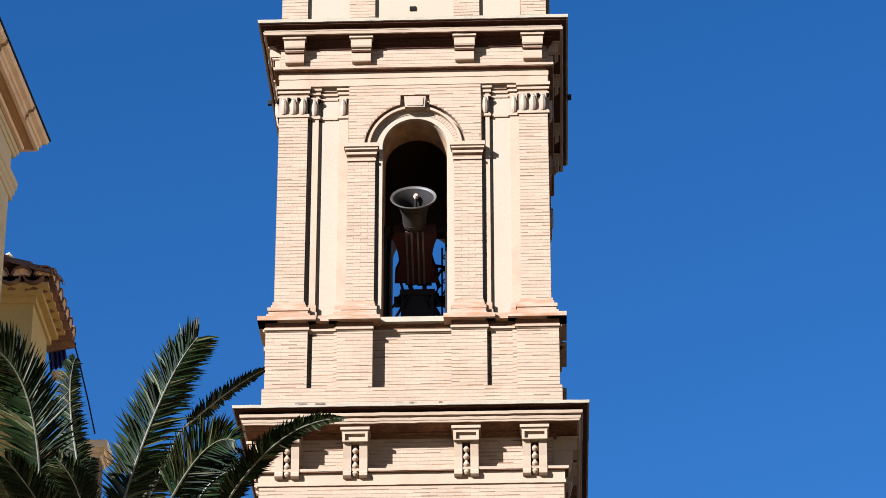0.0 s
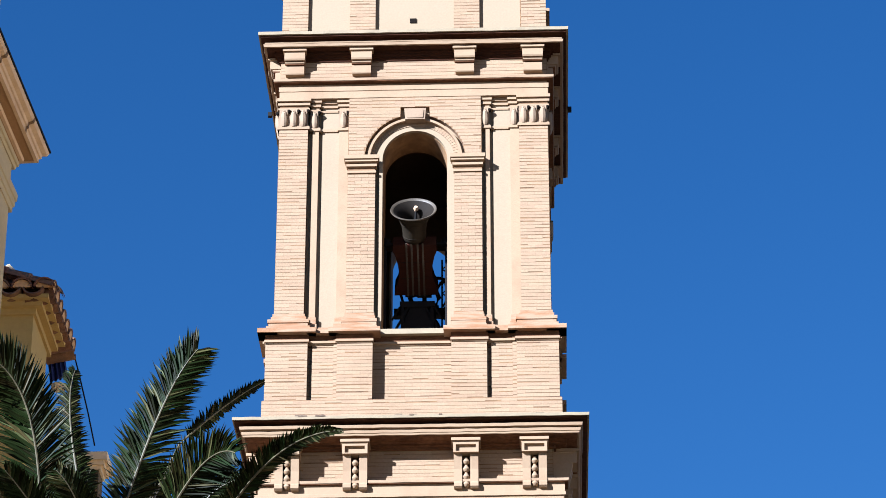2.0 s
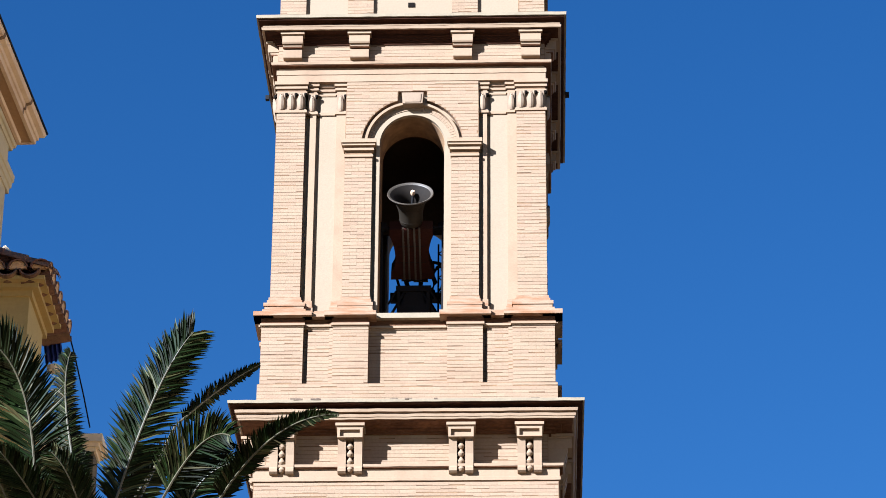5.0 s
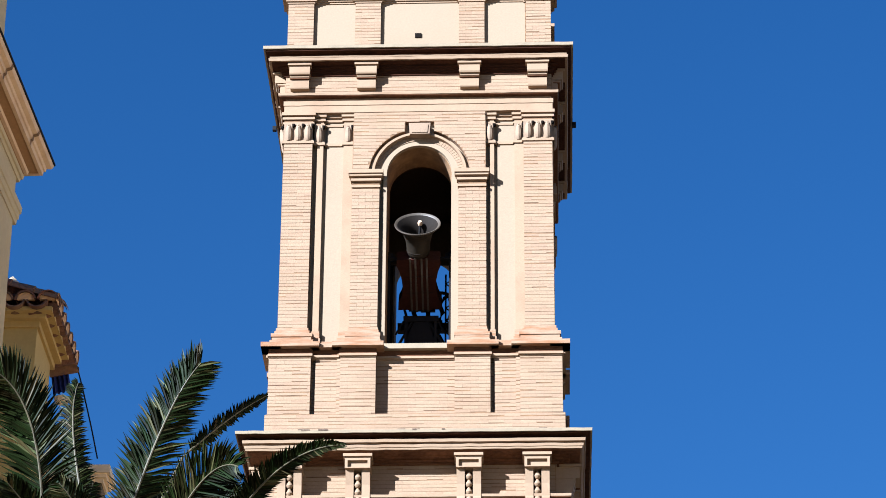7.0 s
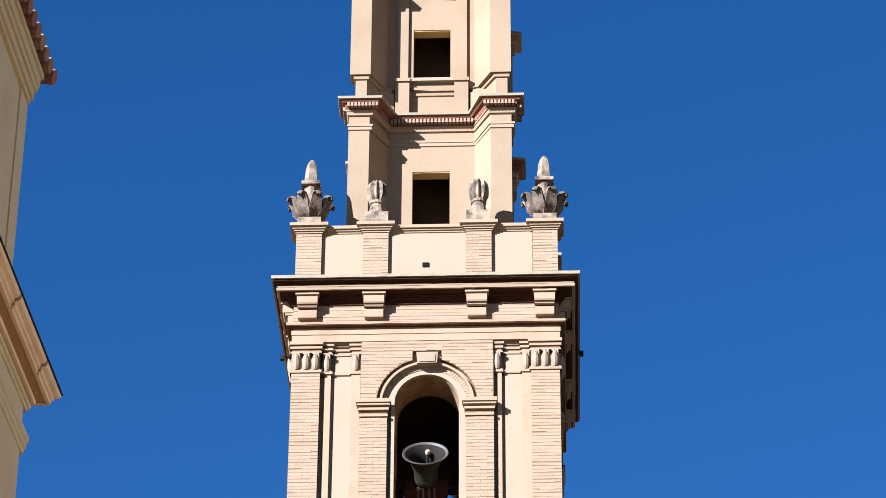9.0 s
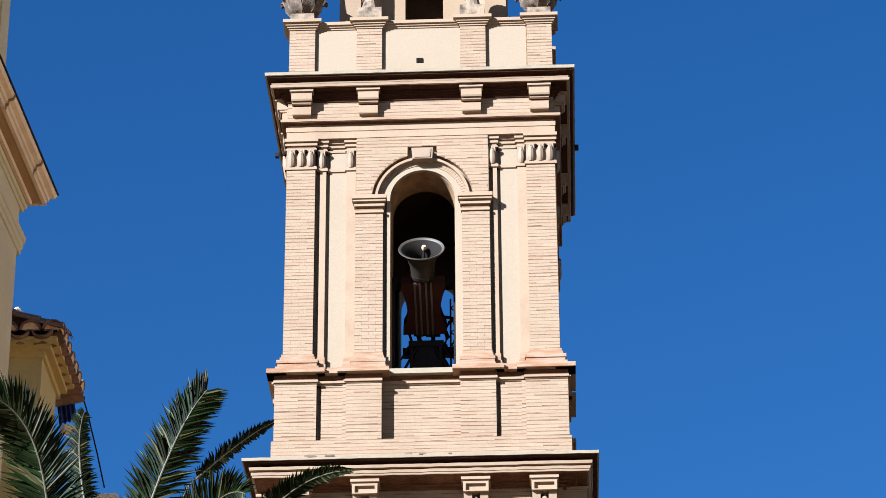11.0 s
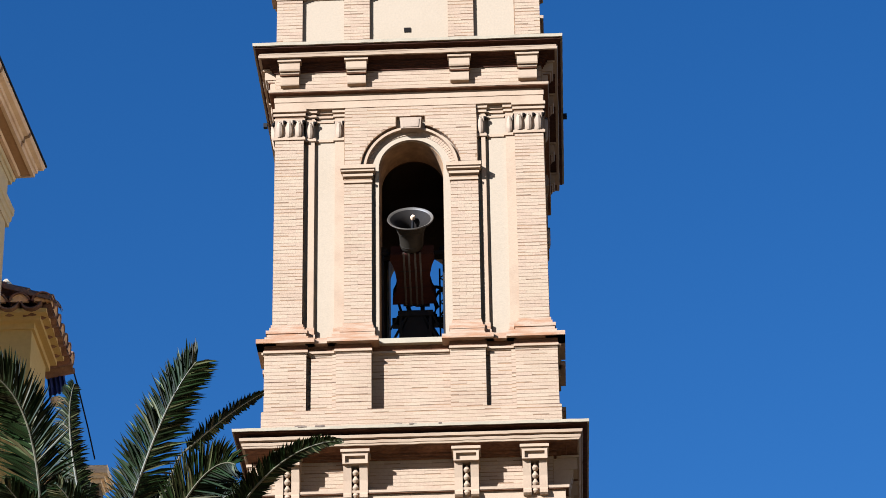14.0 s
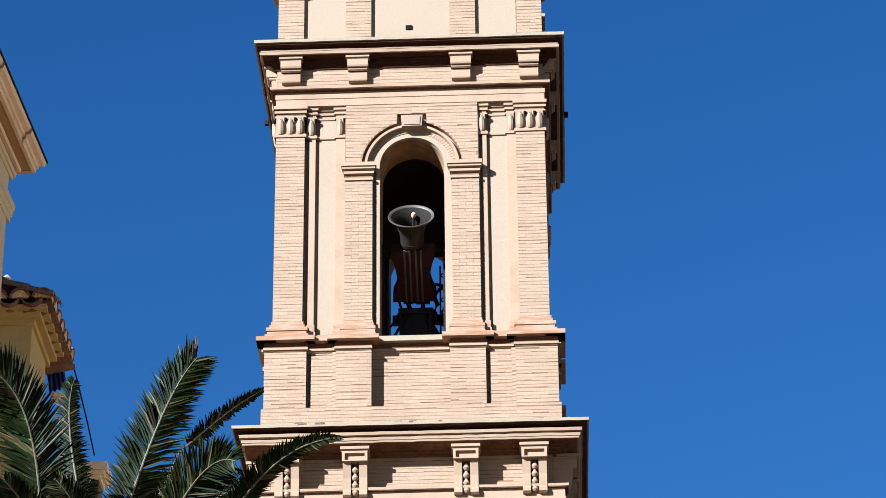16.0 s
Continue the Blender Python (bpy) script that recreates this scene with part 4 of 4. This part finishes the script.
def lattice_mast():
    """Laced iron upright beside the far arch."""
    m = tagged(new("lattice_mast"), "slim black iron lattice upright inside the belfry", "lattice mast")
    y = DEP - 1.25
    for x in (0.42, 0.60):
        part("mast_rail", Shape().box(x - 0.018, x + 0.018, y - 0.02, y + 0.02, 26.36, 29.95), IRON, m)
    for i in range(12):
        z = 28.2 + i * 0.14
        ends = [(0.42, y, z), (0.60, y, z + 0.14)] if i % 2 else [(0.60, y, z), (0.42, y, z + 0.14)]
        part("lacing_bar", Shape().tube(ends, 0.016, 4), IRON, m)
    return m


lattice_mast()


# ---- the palm in front ----
def frond(parent, base, tip, bow, widths, seed, roll=0.0, dense=0.026, stalk=0.0115, blunt=0.4, mat=None):
    """A feather leaf: midrib bent from base to tip, leaflets on both sides, each a folded blade."""
    rnd = random.Random(seed)
    a, c = Vector(base), Vector(tip)
    b = (a + c) / 2 + Vector(bow)
    length = (c - a).length
    at = lambda t: (1 - t) ** 2 * a + 2 * t * (1 - t) * b + t * t * c
    way = lambda t: ((1 - t) * (b - a) + t * (c - b)).normalized()
    line = [at(i / 24) for i in range(25)]
    thick = [stalk * (1 - 0.8 * i / 24) + 0.002 for i in range(25)]
    if (a - Vector(CROWN)).length > 0.05:
        # the bare stalk down to the crown
        line, thick = [Vector(CROWN)] + line, [stalk * 1.6] + thick
    ob = part("frond", Shape().tube(line, thick, 6), RACHIS, parent, smooth=True)
    g, pale = Shape(), Shape()
    steps = int(length * 0.92 / dense)
    view = Vector((0.1, -0.88, -0.46))
    for i in range(steps):
        for s in (-1, 1):
            t = min(0.998, 0.08 + 0.92 * (i + rnd.uniform(-0.3, 0.3)) / steps)
            p, w = at(t), way(t)
            side = w.cross(view).normalized()
            side = Matrix.Rotation(radians(roll), 3, w) @ side
            up = side.cross(w).normalized()
            size = (widths[0] if s < 0 else widths[1]) * min(1.0, 0.6 + 1.6 * t) * (1 - (0.80 - 0.42 * blunt) * t * t) * (1 - max(0.0, t - 0.90) * (4.0 - 2.2 * blunt))
            lean = radians(rnd.gauss(52, 4.0) * (1 - 0.34 * t))
            lift = rnd.gauss(-0.28, 0.16)
            dirn = (w * math.cos(lean) + side * s * math.sin(lean) + up * lift).normalized()
            droop = Vector((0, 0, -1)) * rnd.uniform(0.06, 0.16) * size
            l = size * rnd.uniform(0.88, 1.08)
            wide = 0.0150 * rnd.uniform(0.8, 1.2)
            cross = dirn.cross(up).normalized() * wide
            fold = up * wide * 0.7
            q = p + side * s * 0.006
            m = q + dirn * l * 0.5 + droop * 0.15
            e = q + dirn * l + droop
            # a few leaflets painted pale for the glint of the sun
            blade = pale if rnd.random() < 0.13 else g
            n = blade.pts((q - cross * 0.6, q + fold * 0.3, q + cross * 0.6, m - cross + fold, m, m + cross + fold, e))
            blade.f += [(n, n + 1, n + 4, n + 3), (n + 1, n + 2, n + 5, n + 4), (n + 3, n + 4, n + 6), (n + 4, n + 5, n + 6)]
    tagged(part("leaf_blade", g, mat or FROND, ob, tidy=False), kind="stuff")
    tagged(part("pale_leaf_blade", pale, SUNLIT_LEAF, ob, "leaflets paled to stand in for sun glint", tidy=False), kind="stuff")
    return ob


palm = tagged(new("date_palm"), "green date palm with long feathery arching fronds", "palm tree")
CROWN = (-1.62, -26.0, 10.9)
trunk = Shape().lathe([(0.34, 0), (0.27, 0.6), (0.24, 4), (0.22, 8), (0.26, 9.6), (0.34, 10.3), (0.30, 10.75), (0.12, 11.0)], (CROWN[0], CROWN[1], 0), 18)
part("trunk", trunk, TRUNK, palm, "rough brown trunk ringed by old leaf scars", True)
# foot, tip, how far each frond bows, leaflet length on either side, twist, bluntness of the tip
FRONDS = [
    ((-1.47, -26.00, 11.64), (-0.77, -26.00, 13.60), (0.02, 0.00, 0.59), (0.47, 0.43), -6, 1.0),
    ((-0.96, -25.50, 12.87), (-0.25, -25.00, 13.72), (0.06, 0.00, 0.14), (0.16, 0.16), 30, 0.5),
    ((-0.97, -26.20, 11.80), (-0.25, -27.20, 12.02), (0.05, 0.00, 0.46), (0.48, 0.42), -8, 0.15),
    ((-0.48, -26.40, 11.63), (0.75, -28.00, 11.86), (-0.04, 0.00, 0.50), (0.26, 0.20), 15, -0.2),
    ((-2.02, -26.60, 11.41), (-2.58, -27.30, 12.98), (0.29, 0.00, 0.80), (0.50, 0.50), 8, 1.0),
    ((-1.68, -26.00, 11.78), (-2.01, -25.40, 13.69), (-0.24, 0.00, 0.43), (0.27, 0.27), 20, 0.6),
    ((-1.43, -25.40, 11.85), (-1.04, -25.20, 12.74), (-0.07, 0.00, 0.14), (0.38, 0.38), 10, 0.4),
    ((-0.85, -25.60, 11.76), (-0.36, -25.80, 12.37), (-0.17, 0.00, 0.24), (0.40, 0.36), -10, 0.2),
    ((-1.99, -25.50, 11.82), (-1.84, -25.20, 12.74), (0.02, 0.00, 0.05), (0.34, 0.34), 14, 0.4),
    ((-2.03, -27.0, 10.99), (-2.29, -28.0, 11.54), (0.12, -0.2, 0.06), (0.40, 0.36), 20, 0.4),
    ((-1.64, -27.0, 10.98), (-2.10, -28.0, 11.54), (0.02, -0.2, 0.06), (0.36, 0.36), -20, 0.4),
    ((-1.60, -26.3, 11.18), (-1.81, -27.2, 11.88), (0.18, -0.3, 0.10), (0.34, 0.34), 10, 0.4),
]
# fronds coloured pale as if the sun caught them
PALE = (9,)
for i, (foot, tip, bow, widths, roll, blunt) in enumerate(FRONDS):
    frond(palm, foot, tip, bow, widths, i, roll, 0.0125, blunt=blunt, mat=SUNLIT_LEAF if i in PALE else None)
rnd = random.Random(5)
for i in range(12):
    a = 2 * math.pi * i / 12
    tip = (CROWN[0] + 2.2 * math.cos(a), CROWN[1] + 2.2 * math.sin(a), CROWN[2] - 1.3 + rnd.uniform(-0.4, 0.2))
    frond(palm, CROWN, tip, (0.5 * math.cos(a), 0.5 * math.sin(a), 0.7), (0.34, 0.34), 40 + i, rnd.uniform(-30, 30), 0.05)


# ---- the cream house at the street's edge ----
def street_house():
    h = tagged(new("corner_house"), "cream rendered house with a deep moulded cornice", "house")
    h.location = (-3.677, -21.4, 0)
    turn = math.degrees(math.atan2(-0.0528, 1.1228))
    h.rotation_euler = (0, 0, radians(turn))
    # local: x out towards the street, y along the wall, the end of the wall at y = 0
    part("wall", Shape().box(-16.0, 0.10, -5.6, 0.0, 0, 18.30), RENDERED, h, "cream rendered wall")

    def run(name, outline, mat, label=""):
        g = Shape()
        k = len(outline)
        path = [(0, -5.6, 1, 0), (0, 0, 1, 1), (-16.0, 0, 0, 1)]
        n = g.pts((x + d * ox, y + d * oy, z) for x, y, ox, oy in path for d, z in outline)
        for c in range(2):
            g.f += [(n + c * k + i, n + (c + 1) * k + i, n + (c + 1) * k + (i + 1) % k, n + c * k + (i + 1) % k) for i in range(k)]
        g.f += [tuple(n + i for i in range(k)), tuple(n + 2 * k + i for i in reversed(range(k)))]
        part(name, g, mat, h, label)

    # soffit given a darker brown than the fascia and wall
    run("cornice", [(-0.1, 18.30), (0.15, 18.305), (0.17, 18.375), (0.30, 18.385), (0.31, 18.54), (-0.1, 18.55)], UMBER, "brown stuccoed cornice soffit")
    run("bed_moulding", [(-0.1, 18.17), (0.115, 18.175), (0.125, 18.22), (0.145, 18.225), (0.155, 18.27), (0.14, 18.28), (0.14, 18.3045), (-0.1, 18.3046)], RENDERED)
    run("bed_fillet", [(0.05, 18.306), (0.185, 18.308), (0.195, 18.35), (0.05, 18.36)], FASCIA)
    fascia = [(0.29, 18.372), (0.33, 18.374), (0.335, 18.43), (0.355, 18.435), (0.36, 18.485), (0.41, 18.50), (0.43, 18.546), (0.29, 18.549)]
    run("fascia", fascia, FASCIA, "pale moulded cornice edge")
    run("flashing", [(0.0, 18.552), (0.44, 18.553), (0.445, 18.572), (0.0, 18.60)], IRON, "thin dark edge of the roof")
    for y in (-0.40, -1.85):
        g = Shape()
        n = g.pts((d + 0.004, y + s, z - (0.004 if d > 0.3 else 0.0)) for s in (-0.03, 0.03) for d, z in fascia[1:7])
        g.f += [(n + i, n + i + 1, n + 7 + i, n + 6 + i) for i in range(5)]
        part("cornice_joint", g, TRUNK, h, "dark stained joint")
    run("string_course", [(-0.1, 17.60), (0.115, 17.62), (0.12, 17.69), (0.135, 17.70), (0.14, 17.77), (0.155, 17.78), (0.16, 17.86), (0.12, 17.89), (-0.1, 17.90)], RENDERED)
    part("roof", Shape().box(-16.0, 0.0, -5.6, 0.0, 18.55, 18.62), TILE, h)
    part("attic_wall", Shape().box(-16.0, -0.05, -5.6, -0.60, 18.56, 22.5), RENDERED, h, "rendered attic storey")
    part("attic_pilaster", Shape().box(-0.35, -0.03, -0.95, -0.585, 18.56, 22.0), RENDERED, h)
    for e, z0, z1 in ((0.0, 21.98, 22.05), (0.03, 22.05, 22.17), (0.06, 22.17, 22.26), (0.08, 22.26, 22.40), (0.11, 22.40, 22.48)):
        part("attic_moulding", Shape().box(-16.0, e, -5.6, -0.60 + e, z0, z1), RENDERED, h)
    for i in range(21):
        part("eave_tile", Shape().tube([(0.20, -0.32 - i * 0.24, 22.56), (-0.25, -0.32 - i * 0.24, 22.66)], 0.10, 8), TILE, h)
    # unseen roof, added so that its shadow falls on the tiled house
    g = Shape()
    q = g.pts((x, y, z) for y in (-5.6, -0.50) for x, z in ((0.08, 22.481), (0.08, 22.54), (-6.5, 26.2), (-9.5, 26.2), (-16.0, 22.54), (-16.0, 22.481)))
    g.f += [tuple(q + i for i in range(6)), tuple(q + 6 + i for i in reversed(range(6)))] + [(q + i, q + 6 + i, q + 6 + (i + 1) % 6, q + (i + 1) % 6) for i in range(6)]
    part("attic_roof", g, TILE, h, "steep clay tile roof, unseen, added to shade the tiled house")
    for y in (-1.8, -4.2):
        for z in (3.5, 7.2, 10.9, 14.4):
            w = part("window", Shape().box(-0.15, 0.09, y - 0.6, y + 0.6, z, z + 2.1), RENDERED, h)
            part("pane", Shape().box(0.0905, 0.096, y - 0.5, y + 0.5, z + 0.1, z + 2.0), DARK, w)
    return h


street_house()


def tiled_house():
    """House with a tiled eave seen past the palm."""
    h = tagged(new("tiled_house"), "ochre rendered house with a clay tile eave", "house")
    X, Y, Z, L = -4.37, -14.0, 20.34, 2.15
    part("wall", Shape().box(-13.0, X - 0.31, Y + 0.33, Y + L - 0.60, 0, Z - 0.14), OCHRE, h, "ochre rendered wall")
    part("side_wall", Shape().box(X - 0.3095, X - 0.304, Y + 0.335, Y + L - 0.605, 0, Z - 0.262), OCHRE, h, "ochre rendered side wall")
    for e, z0, z1 in ((0.265, -0.26, -0.17), (0.17, -0.17, -0.10), (0.07, -0.10, -0.04)):
        part("eave_moulding", Shape().box(-13.0, X - e, Y + e + 0.02, Y + L - 0.45, Z + z0, Z + z1), OCHRE, h)
    # half-round tiles along both eaves
    t = Shape()
    n = 9
    rows = [(r, y) for y, r in ((0.0, 0.152), (0.42, 0.13))]
    q = t.pts([(r * math.cos(math.pi * i / (n - 1)), y, r * 0.9 * math.sin(math.pi * i / (n - 1)) + 0.1 * y) for r, y in rows for i in range(n)] + [((r - 0.024) * math.cos(math.pi * i / (n - 1)), y, (r - 0.024) * 0.9 * math.sin(math.pi * i / (n - 1)) + 0.1 * y) for r, y in rows for i in range(n)])
    for i in range(n - 1):
        t.f += [(q + i, q + i + 1, q + n + i + 1, q + n + i), (q + 2 * n + i, q + 3 * n + i, q + 3 * n + i + 1, q + 2 * n + i + 1), (q + i, q + 2 * n + i, q + 2 * n + i + 1, q + i + 1)]
    me = t.data("roof_tile", TILE, True)
    plug = Shape()
    q = plug.pts([(0.122 * math.cos(math.pi * i / 8), y, 0.108 * math.sin(math.pi * i / 8)) for y in (0.03, 0.1) for i in range(9)])
    plug.f += [tuple(q + i for i in range(9)), tuple(q + 9 + i for i in reversed(range(9)))] + [(q + i, q + 9 + i, q + 10 + i, q + i + 1) for i in range(8)]
    pm = plug.data("mortar_plug", CLAY)
    for i in range(26):
        ob = new("mortar_plug", pm)
        ob.parent = h
        ob.matrix_basis = pose(X - 0.12 - i * 0.32, Y, Z + 0.03, 12, 0, 0)
    for i in range(26):
        ob = new("canal_tile", me)
        ob.parent = h
        ob.matrix_basis = pose(X - 0.28 - i * 0.32, Y + 0.03, Z + 0.055, 8, 180, 0)
    for i in range(7):
        ob = new("canal_tile", me)
        ob.parent = h
        ob.matrix_basis = pose(X - 0.01, Y + 0.28 + i * 0.31, Z + 0.055, 8, 180, 90)
    for i in range(26):
        for row in range(3):
            ob = new("roof_tile", me)
            ob.parent = h
            ob.matrix_basis = pose(X - 0.12 - i * 0.32, Y + row * 0.34, Z + 0.03 + row * 0.11, 12, random.uniform(-4, 4), random.uniform(-3, 3))
    for i in range(7):
        for row in range(3):
            ob = new("roof_tile", me)
            ob.parent = h
            if not row:
                end = new("mortar_plug", pm)
                end.parent = h
                end.matrix_basis = pose(X + 0.02, Y + 0.12 + i * 0.31, Z + 0.03, 12, 0, 90)
            ob.matrix_basis = pose(X - row * 0.34, Y + 0.12 + i * 0.31, Z + 0.03 + row * 0.11, 12, random.uniform(-4, 4), 90 + random.uniform(-3, 3))
    g = Shape()
    q = g.pts([(-13, Y + 0.1, Z - 0.05), (X - 0.1, Y + 0.1, Z - 0.05), (X - 0.1, Y + L, Z - 0.05), (-13, Y + L, Z - 0.05), (-13, Y + L / 2, Z + 0.30), (X - L / 2, Y + L / 2, Z + 0.30)])
    g.f += [(q, q + 1, q + 5, q + 4), (q + 1, q + 2, q + 5), (q + 2, q + 3, q + 4, q + 5), (q, q + 4, q + 3), (q + 3, q + 2, q + 1, q)]
    part("roof", g, TILE, h, "clay tile roof")
    part("ridge_mortar", Shape().tube([(-4.98, -13.3, 20.84), (-5.08, -13.3, 20.94), (-5.17, -13.3, 21.05)], [0.05, 0.06, 0.05], 8), WHITE, h, "white mortar on the hip")
    return h


tiled_house()


def awning():
    """Blue canvas let down under the eave, with folds."""
    a = tagged(new("awning"), "dark blue canvas awning hanging beside the tiled house", "awning")
    g = Shape()
    cols = 14
    # the cloth hangs from a slanting bar and is gathered below
    for k in range(2):
        for top in (1.0, 0.5, 0.0):
            for i in range(cols):
                w = i / (cols - 1)
                x = (-4.80 + 0.28 * w) * top + (-4.72 + 0.26 * w) * (1 - top)
                z = (20.45 - 0.15 * w) * top + (19.92 + 0.08 * w) * (1 - top)
                g.pts([(x, -11.8 + 0.04 * math.sin(i * 1.9) + 0.02 * k, z)])
    for k in range(2):
        for r in range(2):
            for i in range(cols - 1):
                q = k * 3 * cols + r * cols + i
                g.f.append((q, q + 1, q + cols + 1, q + cols))
    part("canvas", g, CANVAS, a, smooth=True)
    part("awning_arm", Shape().tube([(-4.56, -11.8, 20.29), (-4.40, -11.8, 20.38)], 0.012, 6), IRON, a)
    part("awning_stay", Shape().tube([(-4.46, -11.8, 20.48), (-4.40, -11.8, 20.38), (-4.31, -11.8, 20.08), (-4.13, -11.8, 19.40), (-4.01, -11.8, 18.90)], 0.012, 6), IRON, a)
    part("awning_bracket", Shape().lathe([(0.02, -0.07), (0.10, -0.05), (0.11, 0.03), (0.03, 0.07)], (-4.60, -11.75, 19.86), 10), WHITE, a, "white rolled bracket")
    return a


awning()


def low_annex():
    """Lower wall end with a pale coping behind the palm."""
    a = tagged(new("garden_wall"), "ochre wall end with a cream moulded coping", "wall")
    part("wall", Shape().box(-9.0, -4.06, -11.0, -10.6, 0, 18.9), DUN, a)
    for e, z0, z1 in ((0.03, 18.86, 18.92), (0.08, 18.92, 18.98), (0.13, 18.98, 19.10)):
        part("coping", Shape().box(-9.0, -4.06 + e, -11.0 - e, -10.6 + e, z0, z1), WHITE, a)
    return a


low_annex()


def facing_bounce_house(y0, y1, top):
    """Plain sunlit house on the other side of the street, unseen, added to bounce light."""
    n = tagged(new("facing_bounce_house"), "plain unseen cream house, added to bounce sunlight", "house", "houses across the street")
    part("wall", Shape().box(14.5, 24, y0, y1, 0, top), RENDERED, n)
    part("roof", Shape().box(14.2, 24.3, y0 + 0.01, y1 - 0.01, top + 0.004, top + 0.3), TILE, n)
    for k in range(3):
        for z in (0.9, 4.4, 7.8, 11.2):
            y = y0 + (k + 0.5) * (y1 - y0) / 3
            w = part("window", Shape().box(14.42, 14.6, y - 0.7, y + 0.7, z, z + 2.1), RENDERED, n)
            part("pane", Shape().box(14.405, 14.418, y - 0.55, y + 0.55, z + 0.12, z + 1.98), DARK, w)


facing_bounce_house(-48.0, -32.0, 17.0)
facing_bounce_house(-31.9, -17.0, 18.5)
facing_bounce_house(-16.9, -4.0, 16.0)

# ---- last: the picked-out bricks of the two piers beside the arch ----
for u0 in (MID - 1.31, MID + 0.775):
    for r in range(41):
        z = 26.79 + r * 0.0735
        cells = ((0.0, full), (0.27, full)) if r % 2 else ((0.0, half), (0.135, full), (0.405, half))
        for u, me in cells:
            ob = new("brick", me)
            ob.parent = tower
            ob.matrix_parent_inverse = Matrix.Translation((0, -MIDY, 0))
            ob.location = (u0 + u, -random.uniform(-0.0015, 0.002), z + random.choice((-0.004, 0.0, 0.0, 0.004)))
